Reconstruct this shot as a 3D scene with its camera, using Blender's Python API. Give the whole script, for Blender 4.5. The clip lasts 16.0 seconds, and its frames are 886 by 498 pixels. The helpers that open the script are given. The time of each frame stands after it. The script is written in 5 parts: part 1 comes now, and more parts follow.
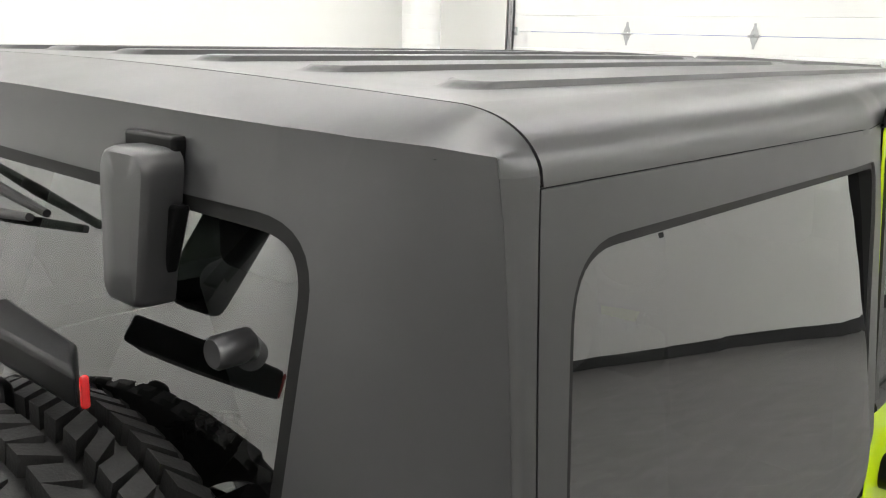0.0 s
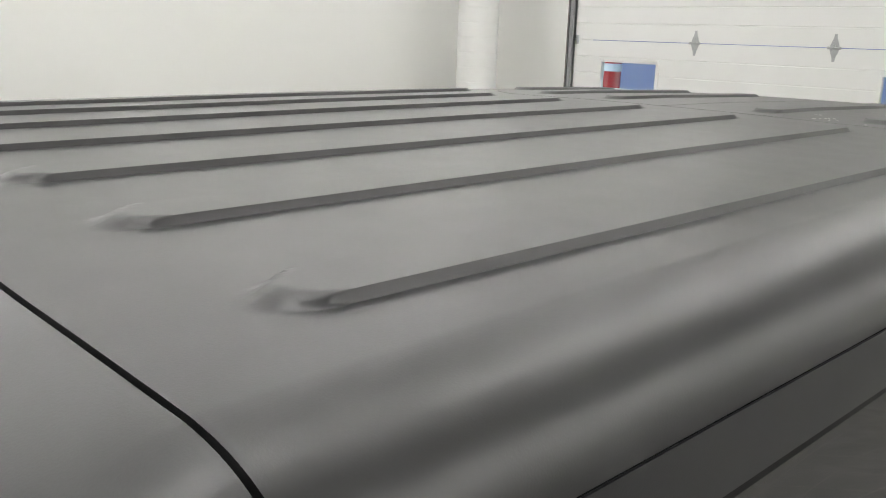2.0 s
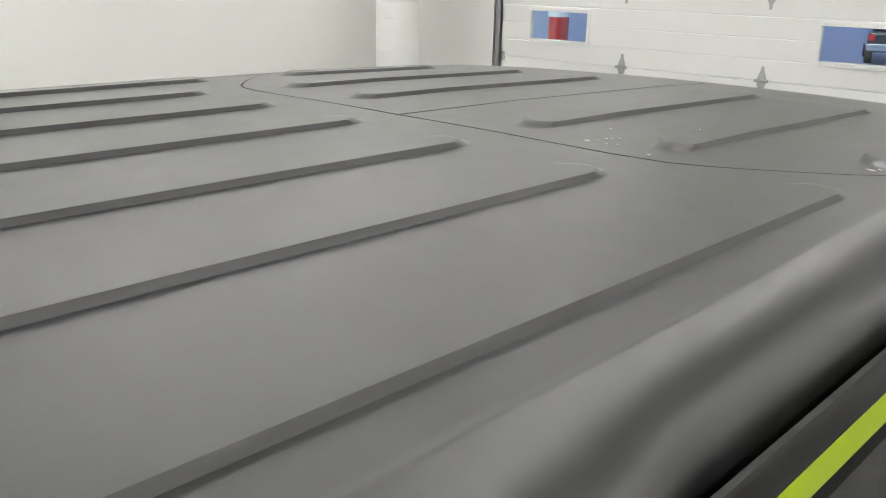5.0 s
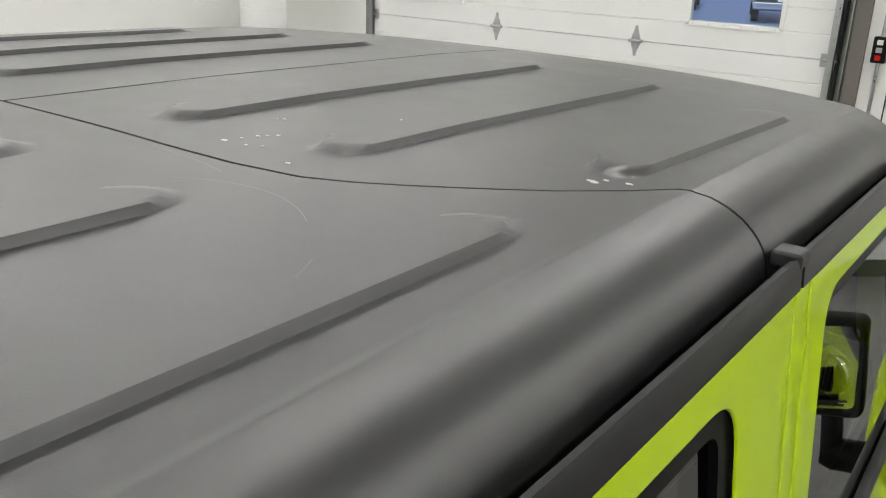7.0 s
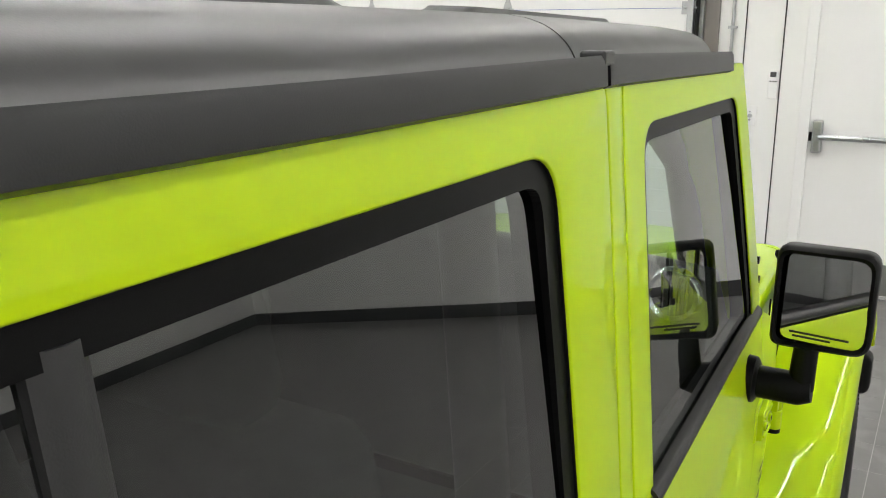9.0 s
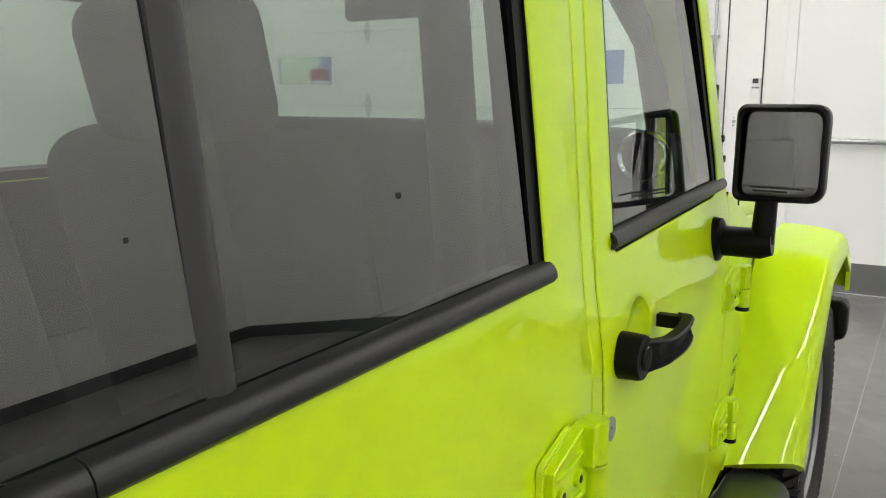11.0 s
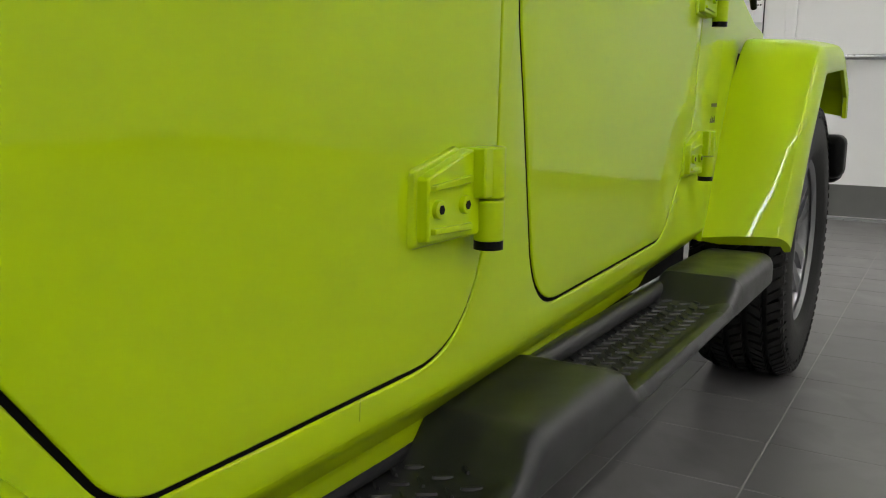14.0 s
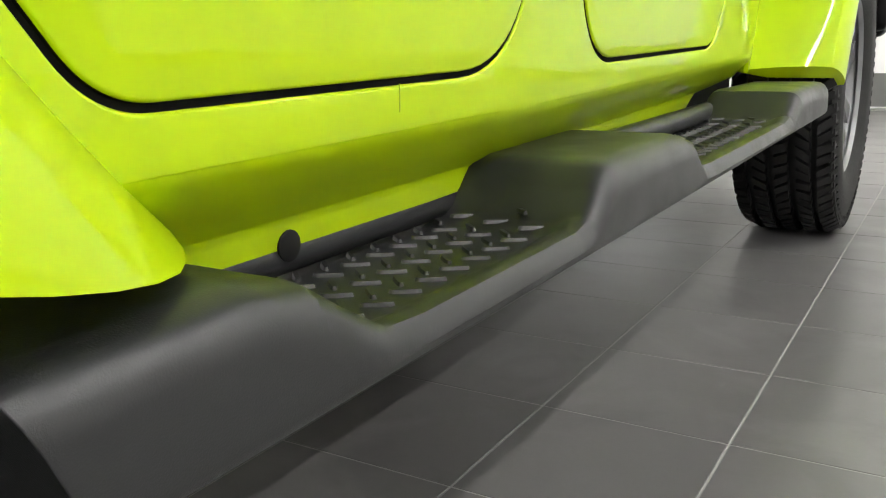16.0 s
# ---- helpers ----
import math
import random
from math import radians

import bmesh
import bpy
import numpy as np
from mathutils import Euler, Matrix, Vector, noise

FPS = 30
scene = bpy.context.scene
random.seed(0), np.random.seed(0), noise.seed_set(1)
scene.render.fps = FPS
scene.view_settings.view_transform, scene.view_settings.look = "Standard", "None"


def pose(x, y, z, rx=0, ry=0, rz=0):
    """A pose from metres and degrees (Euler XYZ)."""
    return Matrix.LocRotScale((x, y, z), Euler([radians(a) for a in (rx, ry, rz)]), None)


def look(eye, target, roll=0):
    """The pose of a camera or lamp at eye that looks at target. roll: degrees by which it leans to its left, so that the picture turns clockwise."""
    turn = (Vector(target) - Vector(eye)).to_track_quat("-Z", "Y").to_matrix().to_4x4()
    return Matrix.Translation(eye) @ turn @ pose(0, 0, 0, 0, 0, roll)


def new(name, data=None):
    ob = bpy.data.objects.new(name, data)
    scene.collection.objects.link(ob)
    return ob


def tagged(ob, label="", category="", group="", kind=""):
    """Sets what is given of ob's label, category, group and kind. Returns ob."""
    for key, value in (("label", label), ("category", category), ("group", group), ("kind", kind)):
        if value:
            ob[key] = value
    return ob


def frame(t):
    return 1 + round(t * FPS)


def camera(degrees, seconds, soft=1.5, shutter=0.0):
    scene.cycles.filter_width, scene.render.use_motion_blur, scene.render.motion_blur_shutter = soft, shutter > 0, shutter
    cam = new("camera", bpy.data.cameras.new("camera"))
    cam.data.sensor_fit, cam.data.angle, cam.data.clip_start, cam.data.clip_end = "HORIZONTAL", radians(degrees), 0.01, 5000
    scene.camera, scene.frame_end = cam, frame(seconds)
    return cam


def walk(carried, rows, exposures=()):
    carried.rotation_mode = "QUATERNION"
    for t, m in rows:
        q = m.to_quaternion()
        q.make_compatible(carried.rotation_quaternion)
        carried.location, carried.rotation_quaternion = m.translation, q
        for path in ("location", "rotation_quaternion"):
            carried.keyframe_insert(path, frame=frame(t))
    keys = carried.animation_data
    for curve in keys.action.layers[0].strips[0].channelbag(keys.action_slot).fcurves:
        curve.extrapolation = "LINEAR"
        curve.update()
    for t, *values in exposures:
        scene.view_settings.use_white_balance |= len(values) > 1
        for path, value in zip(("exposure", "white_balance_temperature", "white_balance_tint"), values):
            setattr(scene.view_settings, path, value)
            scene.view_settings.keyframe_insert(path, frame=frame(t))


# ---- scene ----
cam = camera(53.9, 16.0, soft=1.1)
PATH = [
    (0, (1.195, -1.243, 1.849), (-0.081, 0.225, 1.382), 1.8),
    (0.5, (1.083, -1.186, 1.911), (-0.255, 0.221, 1.432), 1.8),
    (0.7, (1.035, -1.168, 1.929), (-0.317, 0.223, 1.444), 1.8),
    (1, (0.986, -1.145, 1.942), (-0.389, 0.227, 1.465), 2.1),
    (1.5, (1.033, -1.035, 1.98), (-0.357, 0.322, 1.503), 2.1),
    (2, (1.036, -0.848, 1.953), (-0.35, 0.514, 1.478), 2.0),
    (2.2, (1.043, -0.787, 1.947), (-0.346, 0.574, 1.476), 1.8),
    (2.5, (1.067, -0.73, 1.947), (-0.322, 0.632, 1.483), 2.0),
    (3, (1.066, -0.643, 1.953), (-0.328, 0.715, 1.492), 1.6),
    (5.3, (0.965, -0.005, 2.032), (-0.334, 1.384, 1.413), 1.4),
    (5.5, (0.961, 0.062, 2.035), (-0.326, 1.456, 1.402), 1.4),
    (6, (0.95, 0.215, 2.033), (-0.303, 1.632, 1.384), 1.6),
    (6.5, (0.961, 0.299, 2.027), (-0.242, 1.751, 1.362), 2.0),
    (7, (0.974, 0.347, 2.01), (-0.165, 1.846, 1.336), 2.0),
    (7.2, (0.981, 0.361, 1.999), (-0.129, 1.881, 1.322), 2.2),
    (7.5, (1.001, 0.37, 1.979), (-0.068, 1.922, 1.309), 2.0),
    (8, (1.044, 0.355, 1.939), (0.024, 1.955, 1.306), 1.7),
    (8.2, (1.049, 0.381, 1.906), (0.035, 1.995, 1.303), 0.7),
    (10.3, (1.194, 0.049, 1.641), (0.23, 1.764, 1.285), 0.5),
    (10.5, (1.206, 0.051, 1.609), (0.229, 1.757, 1.241), 0.5),
    (11, (1.201, 0.117, 1.451), (0.221, 1.822, 1.09), 0.0),
    (11.5, (1.196, 0.14, 1.316), (0.21, 1.84, 0.946), 0.0),
    (12, (1.188, 0.164, 1.196), (0.222, 1.873, 0.81), 0.3),
    (12.2, (1.197, 0.152, 1.145), (0.243, 1.869, 0.767), 0.4),
    (12.5, (1.191, 0.154, 1.049), (0.259, 1.882, 0.667), 0.6),
    (13, (1.216, 0.176, 0.94), (0.279, 1.909, 0.593), 0.8),
    (13.5, (1.24, 0.208, 0.871), (0.279, 1.929, 0.53), 0.6),
    (14, (1.282, 0.247, 0.804), (0.284, 1.945, 0.459), 0.7),
    (14.5, (1.297, 0.283, 0.743), (0.261, 1.959, 0.399), 0.3),
    (15, (1.294, 0.28, 0.668), (0.245, 1.945, 0.31), -1.3),
    (15.5, (1.267, 0.286, 0.611), (0.214, 1.935, 0.194), -2.3),
    (16, (1.205, 0.313, 0.573), (0.196, 1.967, 0.093), -1.6),
]
walk(cam, [(t, look(eye, target, roll)) for t, eye, target, roll in PATH], exposures=[(0, 0.68), (0.5, 0.42), (1, 0.25), (1.5, 0.08), (3, 0.0), (5.5, 0.12), (7.5, 0.19), (8, 0.25), (10.5, 0.5), (11, 0.48), (11.5, 0.29), (12, 0.0), (13, -0.12), (14.5, -0.2), (15, 0.08), (15.5, 0.52), (16, 1.0)])

# ---- light ----
world = bpy.data.worlds.new("world")
scene.world = world
world.use_nodes = True
wn = world.node_tree
sky = wn.nodes.new("ShaderNodeTexSky")
sky.sky_type, sky.sun_disc = "NISHITA", False
sky.sun_elevation, sky.sun_rotation = radians(50), radians(180)
wn.nodes["Background"].inputs[1].default_value = 0.15
wn.links.new(sky.outputs[0], wn.nodes["Background"].inputs[0])
sun = new("sun", bpy.data.lights.new("sun", "SUN"))
sun.data.energy, sun.data.angle, sun.data.color = 3.0, radians(0.5), (0.72, 0.82, 1.0)
sun.matrix_world = look((3, 0, 25), (0, 20, 0))

# ---- materials ----


def mat(name, color, rough=0.5, metal=0.0, coat=0.0, vary=0.08, vscale=6.0, bump=0.0, bscale=200.0, spec=0.5, rvary=0.0, coat_rough=0.03, object_vary=0.0, world=False):
    m = bpy.data.materials.new(name)
    m.use_nodes = True
    nt = m.node_tree
    b = nt.nodes["Principled BSDF"]
    b.inputs["Roughness"].default_value = rough
    b.inputs["Metallic"].default_value = metal
    b.inputs["Coat Weight"].default_value = coat
    b.inputs["Coat Roughness"].default_value = coat_rough
    b.inputs["Specular IOR Level"].default_value = spec
    co = nt.nodes.new("ShaderNodeTexCoord")
    n1 = nt.nodes.new("ShaderNodeTexNoise")
    n1.inputs["Scale"].default_value, n1.inputs["Detail"].default_value = vscale, 6
    place = nt.nodes.new("ShaderNodeNewGeometry").outputs["Position"] if world else co.outputs["Object"]
    nt.links.new(place, n1.inputs["Vector"])
    mix = nt.nodes.new("ShaderNodeMix")
    mix.data_type = "RGBA"
    lo = [max(0, c * (1 - vary)) for c in color]
    hi = [min(1, c * (1 + vary)) for c in color]
    mix.inputs["A"].default_value, mix.inputs["B"].default_value = (*lo, 1), (*hi, 1)
    nt.links.new(n1.outputs["Fac"], mix.inputs["Factor"])
    out = mix.outputs["Result"]
    if object_vary:
        oi = nt.nodes.new("ShaderNodeObjectInfo")
        mr = nt.nodes.new("ShaderNodeMapRange")
        mr.inputs["To Min"].default_value, mr.inputs["To Max"].default_value = 1 - object_vary, 1 + object_vary
        nt.links.new(oi.outputs["Random"], mr.inputs["Value"])
        hs = nt.nodes.new("ShaderNodeHueSaturation")
        nt.links.new(mr.outputs[0], hs.inputs["Value"])
        nt.links.new(out, hs.inputs["Color"])
        out = hs.outputs[0]
    nt.links.new(out, b.inputs["Base Color"])
    if rvary:
        mr = nt.nodes.new("ShaderNodeMapRange")
        mr.inputs["From Min"].default_value, mr.inputs["From Max"].default_value = 0.3, 0.7
        mr.inputs["To Min"].default_value, mr.inputs["To Max"].default_value = max(0.01, rough - rvary), min(1, rough + rvary)
        n3 = nt.nodes.new("ShaderNodeTexNoise")
        n3.inputs["Scale"].default_value, n3.inputs["Detail"].default_value = vscale * 2.3, 8
        nt.links.new(place, n3.inputs["Vector"])
        nt.links.new(n3.outputs["Fac"], mr.inputs["Value"])
        nt.links.new(mr.outputs[0], b.inputs["Roughness"])
    if bump:
        n2 = nt.nodes.new("ShaderNodeTexNoise")
        n2.inputs["Scale"].default_value, n2.inputs["Detail"].default_value = bscale, 4
        nt.links.new(place, n2.inputs["Vector"])
        bp = nt.nodes.new("ShaderNodeBump")
        bp.inputs["Strength"].default_value, bp.inputs["Distance"].default_value = bump, 0.002
        nt.links.new(n2.outputs["Fac"], bp.inputs["Height"])
        nt.links.new(bp.outputs[0], b.inputs["Normal"])
    return m


def glass(name, tint, gloss_rough=0.0, r0=0.08):
    """Thin tinted pane: what passes through takes the tint, the rest mirrors by Fresnel."""
    m = bpy.data.materials.new(name)
    m.use_nodes = True
    nt = m.node_tree
    nt.nodes.remove(nt.nodes["Principled BSDF"])
    tr = nt.nodes.new("ShaderNodeBsdfTransparent")
    tr.inputs[0].default_value = (*tint, 1)
    gl = nt.nodes.new("ShaderNodeBsdfGlossy")
    gl.inputs["Roughness"].default_value = gloss_rough
    lw = nt.nodes.new("ShaderNodeLayerWeight")
    lw.inputs["Blend"].default_value = 0.5
    pw = nt.nodes.new("ShaderNodeMath")
    pw.operation, pw.inputs[1].default_value = "POWER", 4.2
    nt.links.new(lw.outputs["Facing"], pw.inputs[0])
    fr = nt.nodes.new("ShaderNodeMath")
    fr.operation, fr.inputs[1].default_value, fr.inputs[2].default_value = "MULTIPLY_ADD", 1 - r0, r0
    nt.links.new(pw.outputs[0], fr.inputs[0])
    mx = nt.nodes.new("ShaderNodeMixShader")
    nt.links.new(fr.outputs[0], mx.inputs[0])
    nt.links.new(tr.outputs[0], mx.inputs[1])
    nt.links.new(gl.outputs[0], mx.inputs[2])
    nt.links.new(mx.outputs[0], nt.nodes["Material Output"].inputs[0])
    return m


def stain(m, factor, scale, lo, hi, warp=1.2, detail=9):
    """Irregular dried marks that lighten or darken a material's colour."""
    nt = m.node_tree
    b = nt.nodes["Principled BSDF"]
    src = b.inputs["Base Color"].links[0].from_socket
    n = nt.nodes.new("ShaderNodeTexNoise")
    n.inputs["Scale"].default_value, n.inputs["Detail"].default_value, n.inputs["Distortion"].default_value = scale, detail, warp
    nt.links.new(nt.nodes.new("ShaderNodeNewGeometry").outputs["Position"], n.inputs["Vector"])
    mr = nt.nodes.new("ShaderNodeMapRange")
    mr.interpolation_type = "SMOOTHSTEP"
    mr.inputs["From Min"].default_value, mr.inputs["From Max"].default_value = lo, hi
    mr.inputs["To Min"].default_value, mr.inputs["To Max"].default_value = 1.0, factor
    nt.links.new(n.outputs["Fac"], mr.inputs["Value"])
    hs = nt.nodes.new("ShaderNodeHueSaturation")
    nt.links.new(mr.outputs[0], hs.inputs["Value"])
    nt.links.new(src, hs.inputs["Color"])
    nt.links.new(hs.outputs[0], b.inputs["Base Color"])


def glow(name, color, strength):
    m = bpy.data.materials.new(name)
    m.use_nodes = True
    nt = m.node_tree
    e = nt.nodes.new("ShaderNodeEmission")
    e.inputs[0].default_value, e.inputs[1].default_value = (*color, 1), strength
    nt.links.new(e.outputs[0], nt.nodes["Material Output"].inputs[0])
    return m


LIME = mat("lime_paint", (0.44, 0.61, 0.001), rough=0.4, coat=0.5, vary=0.02, vscale=3, spec=0.1)
TOP = mat("hardtop_grain", (0.019, 0.019, 0.0203), rough=0.40, vary=0.07, vscale=9, rvary=0.012, spec=0.95, bump=0.05, bscale=700)
RAIL = mat("satin_black_rail", (0.011, 0.011, 0.0115), rough=0.42, vary=0.12, vscale=14, bump=0.08, bscale=800, spec=0.35)
TRIM = mat("black_trim", (0.0042, 0.0042, 0.0044), rough=0.38, vary=0.15, vscale=20, bump=0.08, bscale=900, spec=0.10)
GREYTRIM = mat("grey_trim", (0.028, 0.028, 0.0288), rough=0.45, vary=0.1, vscale=15, bump=0.15, bscale=800, spec=0.35)
RUBBER = mat("black_rubber", (0.007, 0.007, 0.007), rough=0.55, vary=0.2, vscale=30, spec=0.25)
TYRE = mat("tyre_rubber", (0.015, 0.0148, 0.0145), rough=0.6, vary=0.3, vscale=25, bump=0.3, bscale=300, spec=0.3)
STEP = mat("step_plastic", (0.019, 0.0195, 0.0205), spec=0.55, rough=0.34, vary=0.12, vscale=8, bump=0.12, bscale=900, rvary=0.05)
# near-black for shade painted into gaps and seams, and for dark hollows
DARK = mat("cavity_shade_black", (0.006, 0.006, 0.006), rough=0.9, spec=0.1)
CABIN = mat("cabin_plastic", (0.03, 0.03, 0.032), rough=0.6, vary=0.15, vscale=12, bump=0.2, bscale=500)
FABRIC = mat("seat_fabric", (0.035, 0.035, 0.037), rough=0.9, vary=0.2, vscale=40, bump=0.5, bscale=900)
CHROME = mat("bright_metal", (0.75, 0.75, 0.76), rough=0.16, metal=1.0, vary=0.04, vscale=15)
STEEL = mat("galvanised_steel", (0.45, 0.46, 0.47), rough=0.35, metal=1.0, vary=0.15, vscale=25, rvary=0.1)
RIM = mat("grey_alloy", (0.26, 0.26, 0.27), rough=0.32, metal=0.7, coat=0.3, vary=0.08, vscale=15)
WALL = mat("white_wall_paint", (0.80, 0.80, 0.78), rough=0.55, vary=0.02, vscale=1.5, bump=0.05, bscale=120)
DOORW = mat("white_door_paint", (0.80, 0.80, 0.79), rough=0.45, vary=0.025, vscale=2.5, bump=0.15, bscale=260)
CEIL = mat("grey_ceiling", (0.34, 0.34, 0.335), rough=0.8, vary=0.02, vscale=2)
BASE = mat("dark_baseboard", (0.05, 0.05, 0.052), rough=0.5, vary=0.1)
KICK = mat("kick_plate_grey", (0.20, 0.20, 0.195), rough=0.4, metal=0.7, vary=0.08, vscale=10)
TILE = mat("grey_floor_tile", (0.150, 0.146, 0.143), rough=0.33, vary=0.16, vscale=2.2, bump=0.05, bscale=90, rvary=0.025, object_vary=0.03, world=True)
stain(TILE, 1.22, 3.0, 0.50, 0.68)
stain(TILE, 0.88, 5.0, 0.50, 0.68, 1.2)
GROUT = mat("pale_grout", (0.37, 0.36, 0.345), rough=0.8, vary=0.15, vscale=20)
PRIV = glass("privacy_glass", (0.34, 0.385, 0.36), r0=0.15)
DEEP = glass("deep_tinted_glass", (0.085, 0.095, 0.09), r0=0.24)
REARG = glass("rear_tinted_glass", (0.34, 0.37, 0.355), r0=0.17)
CLEAR = glass("clear_glass", (0.76, 0.86, 0.80), r0=0.10)
MIRROR = mat("mirror_silver", (0.9, 0.9, 0.9), rough=0.0, metal=1.0, vary=0.0)
RED = mat("red_lens", (0.45, 0.01, 0.01), rough=0.15, coat=0.5)
LAMP = glow("lamp_diffuser", (1.0, 0.985, 0.955), 35.0)
OUT = glow("daylight_outside", (0.17, 0.22, 0.52), 0.9)

# ---- mesh helpers ----


def put(name, bm, material, parent=None, smooth=True, mats=()):
    me = bpy.data.meshes.new(name)
    bm.normal_update()
    bm.to_mesh(me)
    bm.free()
    me.materials.append(material)
    for x in mats:
        me.materials.append(x)
    if smooth:
        for p in me.polygons:
            p.use_smooth = True
        me.set_sharp_from_angle(angle=radians(38))
    ob = new(name, me)
    if parent:
        ob.parent = parent
    return ob


def part(name, bm, material, parent, label="", smooth=True, mats=()):
    ob = put(name, bm, material, parent, smooth, mats)
    if label:
        ob["label"] = label
    return ob


def empty(name, x=0, y=0, z=0):
    e = new(name)
    e.empty_display_size = 0.1
    e.location = (x, y, z)
    return e


def solid(ob, thick, rim=None, roll=0.0):
    """Give a sheet its thickness inwards; rim: another material for the edge faces; roll: radius of the rolled edge."""
    bm = bmesh.new()
    bm.from_mesh(ob.data)
    bm.normal_update()
    front = bm.faces[:]
    edges = [e for e in bm.edges if len(e.link_faces) == 1]
    down = {v: v.normal.copy() for v in bm.verts}
    if roll:
        # roll the rim over: three short bands that turn from the face into the edge
        out_, rims = {}, []
        for e in edges:
            l = e.link_loops[0]
            p, q = l.vert, l.link_loop_next.vert
            rims.append((p, q, l.face.material_index))
            d = (q.co - p.co).normalized().cross(l.face.normal)
            for v in (p, q):
                out_[v] = out_.get(v, Vector()) + d
        at = {v: v for v in out_}
        for a in (30, 60, 90):
            k, h = math.sin(radians(a)), 1 - math.cos(radians(a))
            nxt = {v: bm.verts.new(v.co + (out_[v].normalized() * k - down[v] * h) * roll) for v in out_}
            for v, w in nxt.items():
                down[w] = down[v]
            for p, q, mi in rims:
                n = bm.faces.new((at[q], at[p], nxt[p], nxt[q]))
                n.smooth, n.material_index = True, mi
            at = nxt
        edges = [e for e in bm.edges if len(e.link_faces) == 1]
        front = bm.faces[:]
        thick = thick - roll
    back = {v: bm.verts.new(v.co - down[v] * thick) for v in bm.verts[:]}
    for f in front:
        n = bm.faces.new([back[v] for v in reversed(f.verts[:])])
        n.smooth, n.material_index = True, f.material_index
    for e in edges:
        f = e.link_faces[0]
        l = next(q for q in f.loops if q.edge == e)
        p, q = l.vert, l.link_loop_next.vert
        n = bm.faces.new((q, p, back[p], back[q]))
        n.smooth = False
        e.smooth = False
        bm.edges.get((back[p], back[q])).smooth = False
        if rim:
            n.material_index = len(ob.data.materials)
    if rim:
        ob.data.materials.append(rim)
    bm.normal_update()
    bm.to_mesh(ob.data)
    bm.free()
    return ob


def bevel(ob, width, segments=3, angle=40):
    m = ob.modifiers.new("bevel", "BEVEL")
    m.width, m.segments, m.limit_method, m.angle_limit = width, segments, "ANGLE", radians(angle)
    w_ = ob.modifiers.new("weighted", "WEIGHTED_NORMAL")
    w_.keep_sharp, w_.weight = True, 60
    return ob


def box(bm, x0, x1, y0, y1, z0, z1):
    v = [bm.verts.new(p) for p in ((x0, y0, z0), (x1, y0, z0), (x1, y1, z0), (x0, y1, z0), (x0, y0, z1), (x1, y0, z1), (x1, y1, z1), (x0, y1, z1))]
    for f in ((3, 2, 1, 0), (4, 5, 6, 7), (0, 1, 5, 4), (1, 2, 6, 5), (2, 3, 7, 6), (3, 0, 4, 7)):
        bm.faces.new([v[i] for i in f])
    return v


def boxes(*specs):
    bm = bmesh.new()
    for s in specs:
        box(bm, *s)
    return bm


def tube(bm, pts, r, seg=12, cap=True):
    """A round bar along the points."""
    pts = [Vector(p) for p in pts]
    rad = r if isinstance(r, (list, tuple)) else [r] * len(pts)
    rings = []
    up = Vector((0, 0, 1))
    d0 = (pts[1] - pts[0]).normalized()
    if abs(d0.dot(up)) > 0.95:
        up = Vector((1, 0, 0))
    for i, p in enumerate(pts):
        d = ((pts[min(i + 1, len(pts) - 1)] - p).normalized() + (p - pts[max(i - 1, 0)]).normalized()).normalized()
        s = d.cross(up).normalized()
        u = s.cross(d)
        rings.append([bm.verts.new(p + rad[i] * (math.cos(a) * s + math.sin(a) * u)) for a in (2 * math.pi * k / seg for k in range(seg))])
    for a, b in zip(rings, rings[1:]):
        for k in range(seg):
            bm.faces.new((a[k], a[(k + 1) % seg], b[(k + 1) % seg], b[k]))
    if cap:
        bm.faces.new(rings[0][::-1])
        bm.faces.new(rings[-1])
    bmesh.ops.recalc_face_normals(bm, faces=bm.faces)
    return bm


def lathe(profile, seg=48, axis="x", sweep=None):
    """Turn (radius, along) points round an axis."""
    bm = bmesh.new()
    rings = []
    for k in range(seg):
        a = 2 * math.pi * k / seg
        ring = []
        for r, h in profile:
            c, s = r * math.cos(a), r * math.sin(a)
            ring.append(bm.verts.new({"x": (h, c, s), "y": (c, h, s), "z": (c, s, h)}[axis]))
        rings.append(ring)
    for k in range(seg):
        a, b = rings[k], rings[(k + 1) % seg]
        for i in range(len(profile) - 1):
            bm.faces.new((a[i], a[i + 1], b[i + 1], b[i]))
    bmesh.ops.remove_doubles(bm, verts=bm.verts, dist=1e-6)
    bmesh.ops.recalc_face_normals(bm, faces=bm.faces)
    return bm


def rounded(corners, radii, seg=8):
    """A closed outline with rounded corners."""
    out = []
    n = len(corners)
    for i, p in enumerate(corners):
        r = radii[i] if isinstance(radii, (list, tuple)) else radii
        p, a, b = Vector(p), Vector(corners[i - 1]), Vector(corners[(i + 1) % n])
        if r <= 0:
            out.append(tuple(p))
            continue
        da, db = (a - p).normalized(), (b - p).normalized()
        ang = da.angle(db)
        t = min(r / math.tan(ang / 2), 0.49 * (a - p).length, 0.49 * (b - p).length)
        s, e = p + da * t, p + db * t
        for k in range(seg + 1):
            u = k / seg
            out.append(tuple((1 - u) ** 2 * s + 2 * u * (1 - u) * p + u * u * e))
    return out


